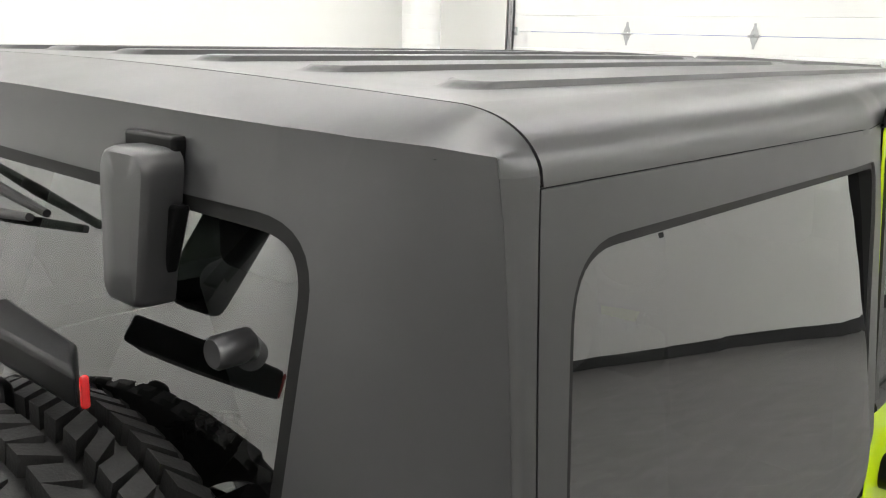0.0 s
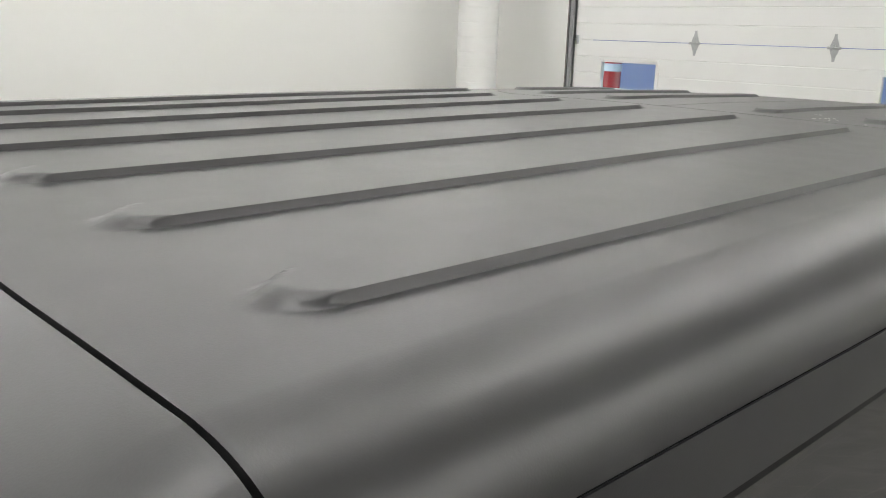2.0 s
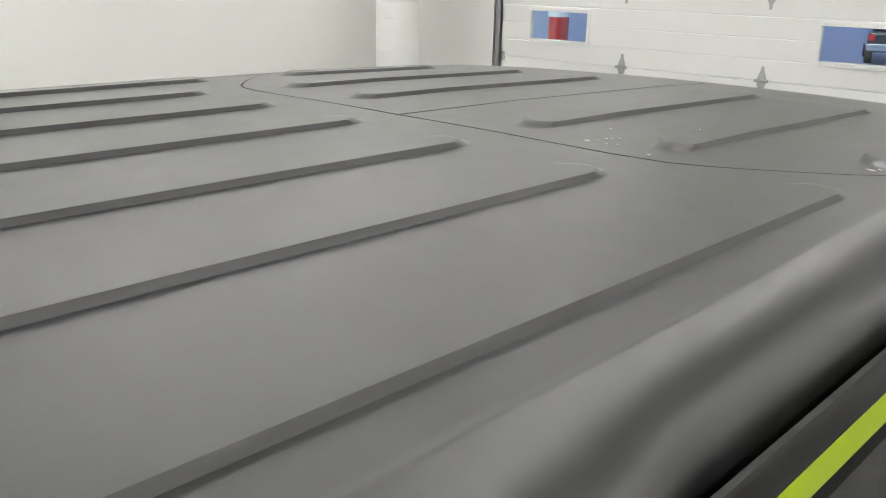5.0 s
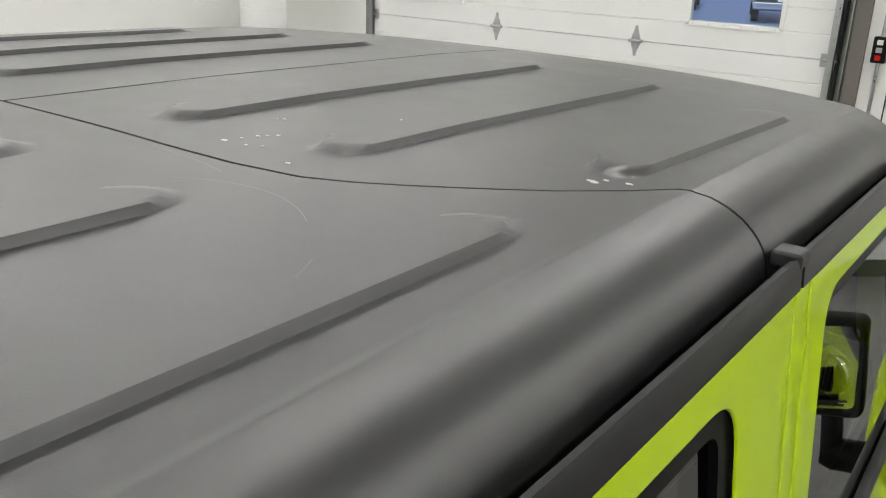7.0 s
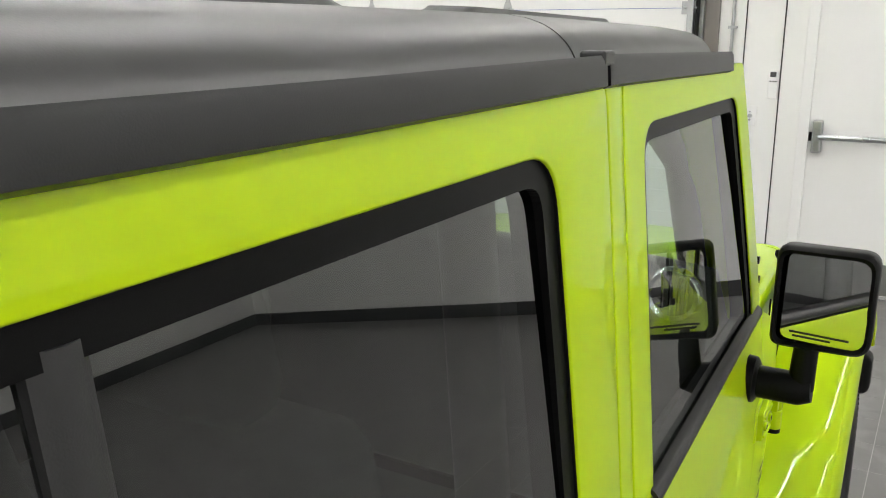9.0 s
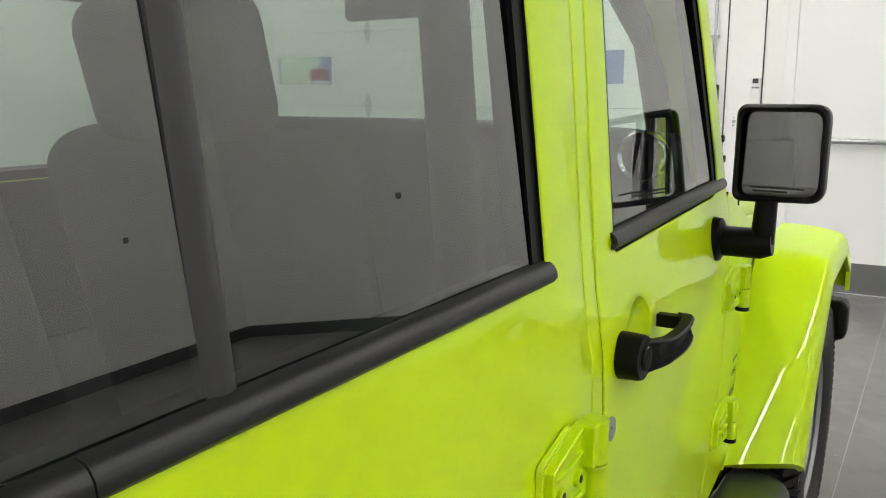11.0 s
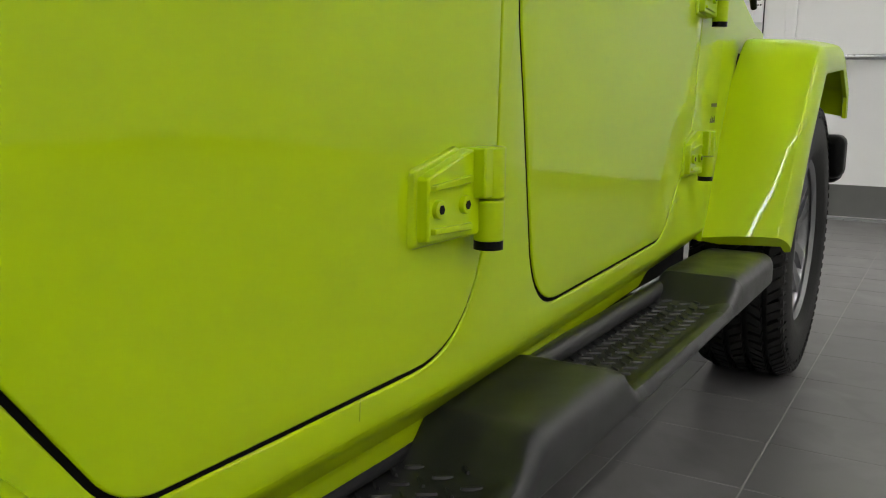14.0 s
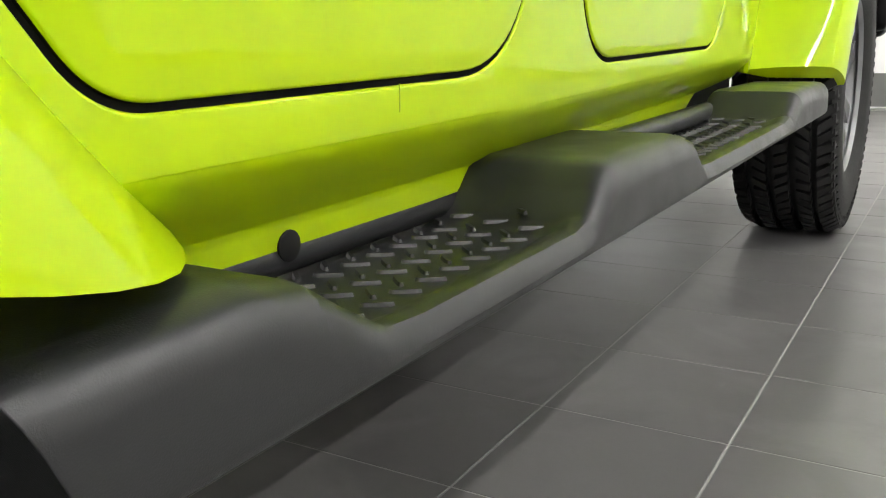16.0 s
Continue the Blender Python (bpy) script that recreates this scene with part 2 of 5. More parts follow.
def sheet(outline, holes, shape, cuts_u=(), cuts_v=()):
    """A flat outline with holes, cut into strips and bent by shape(u, v) -> xyz."""
    bm = bmesh.new()
    edges = []
    for loop in [outline, *holes]:
        vs = [bm.verts.new((u, v, 0)) for u, v in loop]
        edges += [bm.edges.new((vs[i], vs[(i + 1) % len(vs)])) for i in range(len(vs))]
    bmesh.ops.triangle_fill(bm, use_beauty=True, use_dissolve=False, edges=edges)
    for c in cuts_u:
        bmesh.ops.bisect_plane(bm, geom=bm.verts[:] + bm.edges[:] + bm.faces[:], plane_co=(c, 0, 0), plane_no=(1, 0, 0))
    for c in cuts_v:
        bmesh.ops.bisect_plane(bm, geom=bm.verts[:] + bm.edges[:] + bm.faces[:], plane_co=(0, c, 0), plane_no=(0, 1, 0))
    for v in bm.verts:
        v.co = shape(v.co.x, v.co.y)
    bmesh.ops.recalc_face_normals(bm, faces=bm.faces)
    return bm


def face_to(bm, d):
    """Turn the sheet so that its faces look along d."""
    s = sum((f.normal.dot(Vector(d)) * f.calc_area() for f in bm.faces))
    if s < 0:
        bmesh.ops.reverse_faces(bm, faces=bm.faces)
    return bm


def lerp_at(x, table):
    if x <= table[0][0]:
        return table[0][1]
    for (a, p), (b, q) in zip(table, table[1:]):
        if x <= b:
            return p + (q - p) * (x - a) / (b - a)
    return table[-1][1]


def frange(a, b, n):
    return [a + (b - a) * i / n for i in range(n + 1)]


def ring_strip(outer, inner, shape):
    """A band between two outlines of equal length."""
    bm = bmesh.new()
    a = [bm.verts.new(shape(*p)) for p in outer]
    b = [bm.verts.new(shape(*p)) for p in inner]
    n = len(a)
    for i in range(n):
        bm.faces.new((a[i], a[(i + 1) % n], b[(i + 1) % n], b[i]))
    return bm


def inset(loop, d):
    """Move a closed outline inwards by d."""
    n = len(loop)
    area = sum(loop[i][0] * loop[(i + 1) % n][1] - loop[(i + 1) % n][0] * loop[i][1] for i in range(n))
    sg = 1 if area > 0 else -1
    out = []
    for i in range(n):
        p, a, b = Vector(loop[i]), Vector(loop[i - 1]), Vector(loop[(i + 1) % n])
        t = ((p - a).normalized() + (b - p).normalized())
        t = t.normalized() if t.length > 1e-9 else (b - a).normalized()
        out.append((p.x - sg * t.y * d, p.y + sg * t.x * d))
    return out


# ---- room ----
ROOM_L, ROOM_R, ROOM_F, ROOM_B, ROOM_H = -6.2, 7.0, 6.82, -7.5, 4.4
GD0, GD1, GDH = -4.78, -0.67, 3.10          # garage door opening
ED0, ED1, EDH = 0.205, 1.185, 2.13            # exit door opening

w = put("wall_front", boxes((ROOM_L - 0.2, GD0, ROOM_F, ROOM_F + 0.2, 0, ROOM_H), (GD0, GD1, ROOM_F, ROOM_F + 0.2, GDH, ROOM_H),
        (GD1, ED0, ROOM_F, ROOM_F + 0.2, 0, ROOM_H), (ED0, ED1, ROOM_F, ROOM_F + 0.2, EDH, ROOM_H), (ED1, ROOM_R + 0.2, ROOM_F, ROOM_F + 0.2, 0, ROOM_H)), WALL, smooth=False)
tagged(w, "white painted front wall with garage door opening", "wall", kind="structure")
tagged(put("wall_left", boxes((ROOM_L - 0.2, ROOM_L, ROOM_B, ROOM_F, 0, ROOM_H)), WALL, smooth=False), "plain white painted side wall", "wall", kind="structure")
tagged(put("wall_right", boxes((ROOM_R, ROOM_R + 0.2, ROOM_B, ROOM_F, 0, ROOM_H)), WALL, smooth=False), "plain white painted side wall", "wall", kind="structure")
tagged(put("wall_back", boxes((ROOM_L - 0.2, ROOM_R + 0.2, ROOM_B - 0.2, ROOM_B, 0, ROOM_H)), WALL, smooth=False), "plain white painted back wall", "wall", kind="structure")
tagged(put("ceiling", boxes((ROOM_L - 0.2, ROOM_R + 0.2, ROOM_B - 0.2, ROOM_F + 0.2, ROOM_H, ROOM_H + 0.1)), CEIL, smooth=False), "pale grey workshop ceiling", "ceiling", kind="structure")
floor = put("floor", boxes((ROOM_L - 0.2, ROOM_R + 0.2, ROOM_B - 0.2, ROOM_F + 0.2, -0.1, -0.0008)), GROUT, smooth=False)
tagged(floor, "grey ceramic tile floor with pale grout", "floor", kind="structure")
bb = put("baseboard", boxes((ROOM_R - 0.014, ROOM_R, ROOM_B, ROOM_F, 0, 0.12), (ED1 + 0.09, ROOM_R - 0.014, ROOM_F - 0.014, ROOM_F, 0, 0.12), (ROOM_L, ROOM_L + 0.014, ROOM_B, ROOM_F, 0, 0.12),
         (ROOM_L + 0.014, GD0 - 0.2, ROOM_F - 0.014, ROOM_F, 0, 0.12), (ROOM_L + 0.014, ROOM_R - 0.014, ROOM_B, ROOM_B + 0.014, 0, 0.12)), BASE, smooth=False)
tagged(bb, "dark vinyl baseboard along the walls", "baseboard", kind="structure")


def strip_light(x, y, length):
    e = empty("ceiling_light", x, y, ROOM_H)
    bm = boxes((-0.07, 0.07, -length / 2, length / 2, -0.07, 0.0))
    part("housing", bm, DOORW, e, smooth=False)
    bm = boxes((-0.055, 0.055, -length / 2 + 0.03, length / 2 - 0.03, -0.085, -0.072))
    part("diffuser", bm, LAMP, e, "glowing white diffuser", smooth=False)
    return tagged(e, "long white linear ceiling light, switched on", "ceiling light", "rows of ceiling lights")


for lx in (-5.2, -3.0, -0.1, 3.4, 5.8):
    for ly in (-6.5, -4.9, -2.9, -0.3, 2.6, 5.4):
        strip_light(lx, ly, 2.4)

# ---- car ----
car = empty("car", 0, 1.4, 0)
tagged(car, "lime green four-door off-road vehicle with matte dark grey hardtop", "car")
CARO = Vector((0, 1.4, 0))


def cpart(name, bm, material, parent=None, label="", smooth=True, mats=()):
    """A part of the car, its mesh given in room coordinates."""
    for v in bm.verts:
        v.co -= CARO
    return part(name, bm, material, parent or car, label, smooth, mats)


LOW = [(0.40, 0.800), (0.45, 0.815), (0.50, 0.845), (0.56, 0.847), (0.80, 0.853), (1.00, 0.856), (1.12, 0.852), (1.22, 0.838), (1.50, 0.816), (1.75, 0.795)]


def sx(y, z):
    """Half width of the car's side at a place."""
    taper = lerp_at(z, [(0.4, 0.055), (1.2, 0.045), (1.75, 0.024)])
    return lerp_at(z, LOW) - taper * max(0, y - 1.05)


def side(y, z, off=0.0, s=1):
    return Vector((s * (sx(y, z) + off), y, z))


def zc(y):
    return lerp_at(y, [(-0.8, 1.812), (-0.6, 1.815), (0.2, 1.821), (0.75, 1.823), (1.1, 1.822), (1.6, 1.813), (1.78, 1.806), (1.9, 1.797)])


CROWN = 0.011


def xe(y):
    """Crease between roof and shoulder."""
    return lerp_at(y, [(-0.7, 0.732), (-0.4, 0.724), (0.45, 0.714), (0.7, 0.707), (1.07, 0.699), (1.52, 0.689), (1.9, 0.680)])


def xd(y):
    return lerp_at(y, [(-0.8, 0.814), (0.16, 0.812), (0.31, 0.787), (1.1, 0.776), (1.9, 0.757)])


def zd(y):
    return lerp_at(y, [(-0.8, 1.742), (0.15, 1.744), (0.4, 1.744), (1.1, 1.751), (1.9, 1.742)])


RIBS = [(0.632, -0.607, 0.878), (0.418, -0.605, 0.742), (0.210, -0.608, 0.738), (0.0, -0.608, 0.740)]
FRIBS = [(0.622, 1.038, 1.53), (0.406, 0.893, 1.612), (0.190, 0.874, 1.625)]


def sstep(a, b, x):
    t = min(1, max(0, (x - a) / (b - a)))
    return t * t * (3 - 2 * t)


def ribs(x, y):
    ax = abs(x)
    for table in (RIBS, FRIBS):
        for cx, y0, y1 in table:
            if abs(ax - cx) < 0.06 and y0 - 0.02 < y < y1 + 0.02:
                hw = 0.030
                dx = max(0, abs(ax - cx))
                # rounded ends
                e = max(0.0, (y0 + hw * 1.6) - y, y - (y1 - hw * 1.6)) / 1.6
                d = math.hypot(dx, e)
                soft = 0.0036 + 0.0254 * min(1, e / hw)
                return 0.0072 * (1 - sstep(hw - soft, hw, d))
    return 0.0


def roof_z(x, y):
    ax, e = abs(x), xe(y)
    top = zc(y) - CROWN * (min(ax, e) / 0.63) ** 2
    if abs(ax - e) < 0.02:
        top += 0.0007 * sstep(-0.3, 0.2, y) * math.exp(-((ax - e) / 0.005) ** 2)
    if ax > e:
        u = min(1.0, (ax - e) / (xd(y) - e))
        h = top - zd(y)
        top = top - h * (0.15 * u + 0.85 * (1 - math.sqrt(max(0, 1 - u ** 2.4))))
    return top + ribs(x, y)


def seam_f(x):
    return lerp_at(abs(x), [(0, 0.812), (0.2, 0.818), (0.30, 0.818), (0.38, 0.822), (0.45, 0.835), (0.50, 0.862), (0.54, 0.895), (0.58, 0.930), (0.62, 0.968), (0.66, 1.016), (0.695, 1.058), (0.73, 1.064), (0.80, 1.056)])


def seam_r(x):
    return lerp_at(abs(x), [(0, -0.690), (0.3, -0.692), (0.55, -0.694), (0.72, -0.692), (0.80, -0.690)])


def front_edge(x):
    return 1.866 - 0.19 * (abs(x) / 0.75) ** 3


def xcols(x0, x1):
    """Stations across the roof; beyond 0.71 they stand for the shoulder."""
    xs = set()
    for s in (-1, 1):
        for cx in [r[0] for r in RIBS + FRIBS]:
            for d in (-0.040, -0.0315, -0.030, -0.0288, -0.0275, -0.0262, -0.025, -0.020, -0.012, 0, 0.012, 0.020, 0.025, 0.0262, 0.0275, 0.0288, 0.030, 0.0315, 0.040):
                xs.add(round(s * (cx + d), 4))
    for i in range(-20, 21):
        xs.add(round(i * 0.035, 4))
    for d in (0.698, 0.7015, 0.7045, 0.7075, 0.713, 0.716, 0.719):
        xs.add(d)
        xs.add(-d)
    for i in range(15):
        u = math.sin(i / 14 * math.pi / 2)
        for s in (-1, 1):
            xs.add(round(s * (0.71 + 0.09 * u), 4))
    xs = sorted(x for x in xs if x0 < x < x1)
    out = [x0]
    for x in xs:
        if x - out[-1] > 0.0008:
            out.append(x)
    if x1 - out[-1] < 0.0008:
        out.pop()
    out.append(x1)
    return out


def across(x, y):
    """Where a station lies across the roof at y."""
    e = xe(y)
    if abs(x) <= 0.665:
        return x
    if abs(x) <= 0.71:
        return math.copysign(0.665 + (abs(x) - 0.665) * (e - 0.665) / 0.045, x)
    return math.copysign(e + (abs(x) - 0.71) * (xd(y) - e) / 0.09, x)


def roof_patch(x0, x1, yr, yf, n):
    """Part of the roof between two seams that run across the car, with a turned-down rim."""
    bm = bmesh.new()
    cols = xcols(x0, x1)
    vs = [0.5 - 0.5 * math.cos(math.pi * i / n) for i in range(n + 1)]
    grid = []
    for x in cols:
        col = []
        for v in vs:
            a, b = yr(x), yf(x)
            y = a + (b - a) * v
            xx = across(x, y)
            col.append(bm.verts.new((xx, y, roof_z(xx, y))))
        grid.append(col)
    for a, b in zip(grid, grid[1:]):
        for i in range(n):
            bm.faces.new((a[i], b[i], b[i + 1], a[i + 1]))
    rim = [e for e in bm.edges if len(e.link_faces) == 1]
    ex = bmesh.ops.extrude_edge_only(bm, edges=rim)
    for v in ex["geom"]:
        if isinstance(v, bmesh.types.BMVert):
            v.co.z -= 0.012
    bmesh.ops.recalc_face_normals(bm, faces=bm.faces)
    return face_to(bm, (0, 0, 1))


G = 0.0022
hardtop = cpart("hardtop", roof_patch(-0.80, 0.80, lambda x: seam_r(x) + G, lambda x: seam_f(x) - G, 170), TOP, label="matte grey ribbed hardtop roof")
cpart("roof_panel", roof_patch(G, 0.80, lambda x: seam_f(x) + G, front_edge, 100), TOP, label="removable ribbed front roof panel")
cpart("roof_panel", roof_patch(-0.80, -G, lambda x: seam_f(x) + G, front_edge, 100), TOP, label="removable ribbed front roof panel")
# near-black sheet under the roof: stands in for shade in the seams
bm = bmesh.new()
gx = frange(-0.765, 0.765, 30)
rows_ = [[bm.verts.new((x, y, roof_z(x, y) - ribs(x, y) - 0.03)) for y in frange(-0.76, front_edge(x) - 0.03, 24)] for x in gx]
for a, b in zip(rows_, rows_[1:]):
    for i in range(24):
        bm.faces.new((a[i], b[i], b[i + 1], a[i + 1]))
cpart("shade_underlay", bm, DARK, hardtop)
# rear cap: roof edge that turns down into the rear face
def crease_y(x):
    return lerp_at(abs(x), [(0, -0.808), (0.3, -0.806), (0.5, -0.800), (0.62, -0.792), (0.70, -0.779), (0.763, -0.759), (0.79, -0.744), (0.808, -0.731), (0.82, -0.724)])


def crease_z(x):
    return lerp_at(abs(x), [(0, 1.787), (0.2, 1.785), (0.35, 1.782), (0.52, 1.778), (0.66, 1.775), (0.763, 1.771), (0.808, 1.765), (0.82, 1.763)])


def rear_y(x, z):
    """The rear face: bowed in plan, leaning a little forward at the top."""
    return crease_y(x) - 0.15 * (1 - sstep(0.67, 0.815, abs(x))) * (1.76 - min(1.76, z))


def edge_x(z):
    """Where the rear face turns into the side."""
    return lerp_at(z, [(1.20, 0.846), (1.70, 0.811), (1.77, 0.803)])


def cap_mesh():
    bm = bmesh.new()
    grid = []
    for x in xcols(-0.80, 0.80):
        y0 = seam_r(across(x, -0.69)) - G
        xx = across(x, y0)
        z0 = roof_z(xx, y0) - ribs(xx, y0)
        zb = min(crease_z(xx), z0 - 0.001)
        xb = math.copysign(min(abs(xx), edge_x(zb)), xx)
        yb = crease_y(xb)
        col = []
        for k in range(11):
            u = k / 10
            col.append(bm.verts.new((xx + (xb - xx) * u ** 3, y0 + (yb - y0) * u, z0 + (zb - z0) * (0.8 * u + 0.2 * u * u))))
        grid.append(col)
    for a, b in zip(grid, grid[1:]):
        for i in range(len(a) - 1):
            bm.faces.new((a[i], b[i], b[i + 1], a[i + 1]))
    return face_to(bm, (0, -0.3, 1))


cap = cpart("rear_cap", cap_mesh(), TOP, label="matte grey rear hardtop edge")

# rear face with its window opening
RW = rounded([(-0.655, 1.25), (0.655, 1.25), (0.672, 1.702), (0, 1.714), (-0.672, 1.702)], [0.05, 0.05, 0.07, 0, 0.07])
outl = [(u * edge_x(z), z) for u, z in ((-1, 1.20), (1, 1.20), (1, 1.45), (1, 1.60), (1, 1.73))] + [(x, crease_z(x)) for x in (0.803, 0.763, 0.70, 0.66, 0.62, 0.52, 0.35, 0.2, 0.0, -0.2, -0.35, -0.52, -0.62, -0.66, -0.70, -0.763, -0.803)] + [(-edge_x(z), z) for z in (1.73, 1.60, 1.45)]


def rear_pt(off):
    return lambda x, z: Vector((x, rear_y(x, z) - off, z))


bm = sheet(outl, [RW], rear_pt(0), frange(-0.81, 0.81, 40), frange(1.22, 1.77, 22))
solid(cpart("rear_face", face_to(bm, (0, -1, 0)), TOP, cap), 0.03)
bm = ring_strip(RW, inset(RW, 0.016), rear_pt(-0.004))
solid(cpart("rear_window_seal", face_to(bm, (0, -1, 0)), RUBBER, cap, "black rubber window seal"), 0.055)
bm = sheet(inset(RW, 0.012), [], lambda x, z: Vector((x, rear_y(x, z) + 0.010 + 0.055 * (abs(x) / 0.66) ** 3 + 0.21 * (z - 1.56), z)), frange(-0.6, 0.6, 24), frange(1.3, 1.68, 14))
cpart("rear_window", face_to(bm, (0, -1, 0)), REARG, cap, "tinted rear window glass").visible_shadow = False

def hard_side(y, z, off=0.0, s=1):
    """Side wall of the hardtop: meets the shoulder above and the body at the belt."""
    top = xd(y) + 0.0015
    x = top + (0.846 - top) * min(1, max(0, (1.74 - z) / 0.51)) ** 1.15 + 0.007 * sstep(-0.1, 0.27, y) * sstep(1.10, 1.22, z) * (1 - sstep(1.60, 1.735, z))
    return Vector((s * (x + off), y, z))


# rounded corner between rear face and side wall
SEAMY = -0.694
for s in (1, -1):
    bm = bmesh.new()
    cols = []
    for z in frange(1.20, 1.750, 14):
        hx, ex = hard_side(SEAMY, z).x, edge_x(z)
        yr = rear_y(ex, z)
        col = [(hx, SEAMY - 0.0012), (hx - 0.002, yr + 0.014), (hx - 0.0035, yr + 0.008), ((hx + ex) / 2 - 0.001, yr + 0.003), (ex, yr - 0.0006), (ex - 0.010, yr - 0.0010 + 0.002)]
        cols.append([bm.verts.new((s * x, y, z)) for x, y in col])
    for a, b in zip(cols, cols[1:]):
        for i in range(len(a) - 1):
            bm.faces.new((a[i], a[i + 1], b[i + 1], b[i]))
    cpart("corner_panel", face_to(bm, (s, -1, 0)), TOP, cap)
    # near-black block behind the seam, in place of the gap's own shade
    bm = boxes((0.765, 0.808, SEAMY - 0.02, SEAMY + 0.02, 1.2, 1.725))
    if s < 0:
        bm.transform(Matrix.Diagonal((-1, 1, 1, 1)))
    cpart("seam_backing", bm, DARK, cap)

ZCUT = (0.46, 0.50, 0.56, 0.62, 0.70, 0.80, 0.90, 1.00, 1.06, 1.12, 1.17, 1.22, 1.30, 1.40, 1.50, 1.60, 1.70)

# outlines on the car's side, as (y, z)
QWIN = rounded([(-0.655, 1.135), (0.236, 1.135), (0.229, 1.687), (-0.645, 1.687)], [0.05, 0.05, 0.035, 0.075])
RDOOR = rounded([(0.285, 0.97), (0.348, 0.88), (0.590, 0.545), (1.025, 0.545), (1.092, 0.72), (1.078, 1.745), (0.298, 1.738)], [0.10, 0.10, 0.065, 0.13, 0.2, 0.02, 0.02], 10)
RDWIN = rounded([(0.316, 1.240), (0.984, 1.240), (0.955, 1.697), (0.306, 1.690)], [0.04, 0.02, 0.06, 0.04])
FDOOR = rounded([(1.148, 0.90), (1.235, 0.542), (1.90, 0.542), (2.075, 0.72), (2.085, 1.20), (1.775, 1.742), (1.134, 1.747)], [0.3, 0.11, 0.12, 0.16, 0.08, 0.02, 0.02], 10)
FDWIN = rounded([(1.218, 1.232), (1.985, 1.232), (1.728, 1.695), (1.200, 1.698)], [0.025, 0.05, 0.06, 0.05])
BELT = 1.222


def side_sheet(outline, holes, s, off=0.0, ycuts=(), shape=side):
    bm = sheet(outline, holes, lambda y, z: shape(y, z, off, s), ycuts, ZCUT)
    return face_to(bm, (s, 0, 0))


YC = frange(-0.7, 2.2, 29)
DOORS = {}
for s in (1, -1):
    # hardtop side with quarter window
    o = [(SEAMY + 0.0012, 1.102), (0.281, 1.102), (0.291, 1.7385), (SEAMY + 0.0012, 1.7385)]
    solid(cpart("hardtop_side", side_sheet(o, [QWIN], s, 0.0, YC, hard_side), TOP, hardtop), 0.022)
    # thin dark strip below the roof edge paints in a groove's shade
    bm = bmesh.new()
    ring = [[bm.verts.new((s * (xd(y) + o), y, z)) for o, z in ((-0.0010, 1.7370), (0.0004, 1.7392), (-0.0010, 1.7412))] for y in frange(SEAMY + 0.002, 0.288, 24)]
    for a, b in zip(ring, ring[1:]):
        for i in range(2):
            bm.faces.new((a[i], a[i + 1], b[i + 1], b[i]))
    cpart("groove_shade", face_to(bm, (s, 0, 0)), DARK, hardtop, "dark strip standing in for a groove's shade under the roof edge")
    seal = side_sheet(QWIN, [inset(QWIN, 0.011)], s, -0.004, (), hard_side)
    solid(cpart("quarter_window_seal", seal, RUBBER, hardtop, "black rubber window seal"), 0.045)
    g = side_sheet(inset(QWIN, 0.008), [], s, 0.0, YC, lambda y, z, off, sg: hard_side(y, z, -0.013 - (0.078 + 0.050 * max(0.0, 0.2 - y)) * (z - 1.53), sg))
    cpart("quarter_window", g, DEEP, hardtop, "dark tinted quarter window").visible_shadow = False
    # body below the belt, with door openings
    # follow the rounded door outlines closely
    grow_r, grow_f = inset(RDOOR, -0.0104), inset(FDOOR, -0.0106)
    o = [(-0.70, 0.55), (-0.50, 0.55), (-0.46, 0.80), (-0.25, 0.97), (0.10, 0.97), (0.30, 0.83), (0.47, 0.55), (0.47, 0.505), (2.33, 0.505), (2.33, 1.14), (2.12, 1.222)]
    k0 = max(range(len(grow_f)), key=lambda i: (grow_f[i][1] < 1.215) * grow_f[i][1] * (grow_f[i][0] > 1.6))
    path_f = [p for p in grow_f[k0::-1]] + [p for p in grow_f[:k0:-1] if p[0] < 1.16]
    o += [p for p in path_f if p[1] < 1.725] + [(1.130, 1.744), (1.083, 1.744)]
    k0 = max(range(len(grow_r)), key=lambda i: (grow_r[i][1] < 1.73) * grow_r[i][1] * (grow_r[i][0] > 0.9))
    path_r = [p for p in grow_r[k0::-1]] + [p for p in grow_r[:k0:-1] if p[0] < 0.4]
    o += [p for p in path_r if p[1] < 1.73 and (p[0] > 0.40 or p[1] < 1.097)] + [(0.281, 1.098), (-0.70, 1.098)]
    # edge faces near-black: the door gap's shade is put into their colour
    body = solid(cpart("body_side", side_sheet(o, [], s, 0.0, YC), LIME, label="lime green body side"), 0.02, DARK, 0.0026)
    # rocker tuck under
    bm = bmesh.new()
    rp = [(0.0008, 0.512), (0.0004, 0.506), (-0.002, 0.500), (-0.006, 0.494), (-0.012, 0.488), (-0.047, 0.452), (-0.050, 0.450), (-0.053, 0.447), (-0.054, 0.440), (-0.056, 0.418), (-0.20, 0.414)]
    ring = [[bm.verts.new((s * (sx(y, 0.506) + a), y, b + (0.006 * sstep(1.0, 1.4, y) if b < 0.42 else 0))) for a, b in rp] for y in frange(0.42, 2.33, 24)]
    for a, b in zip(ring, ring[1:]):
        for i in range(len(rp) - 1):
            bm.faces.new((a[i], a[i + 1], b[i + 1], b[i]))
    cpart("rocker_panel", face_to(bm, (s, 0, -1)), LIME)
    # near-black sheet behind the doors stands in for shade in the gaps
    gap_back = side_sheet([(0.22, 0.56), (2.1, 0.56), (2.1, 1.23), (0.22, 1.23)], [], s, -0.05, ())
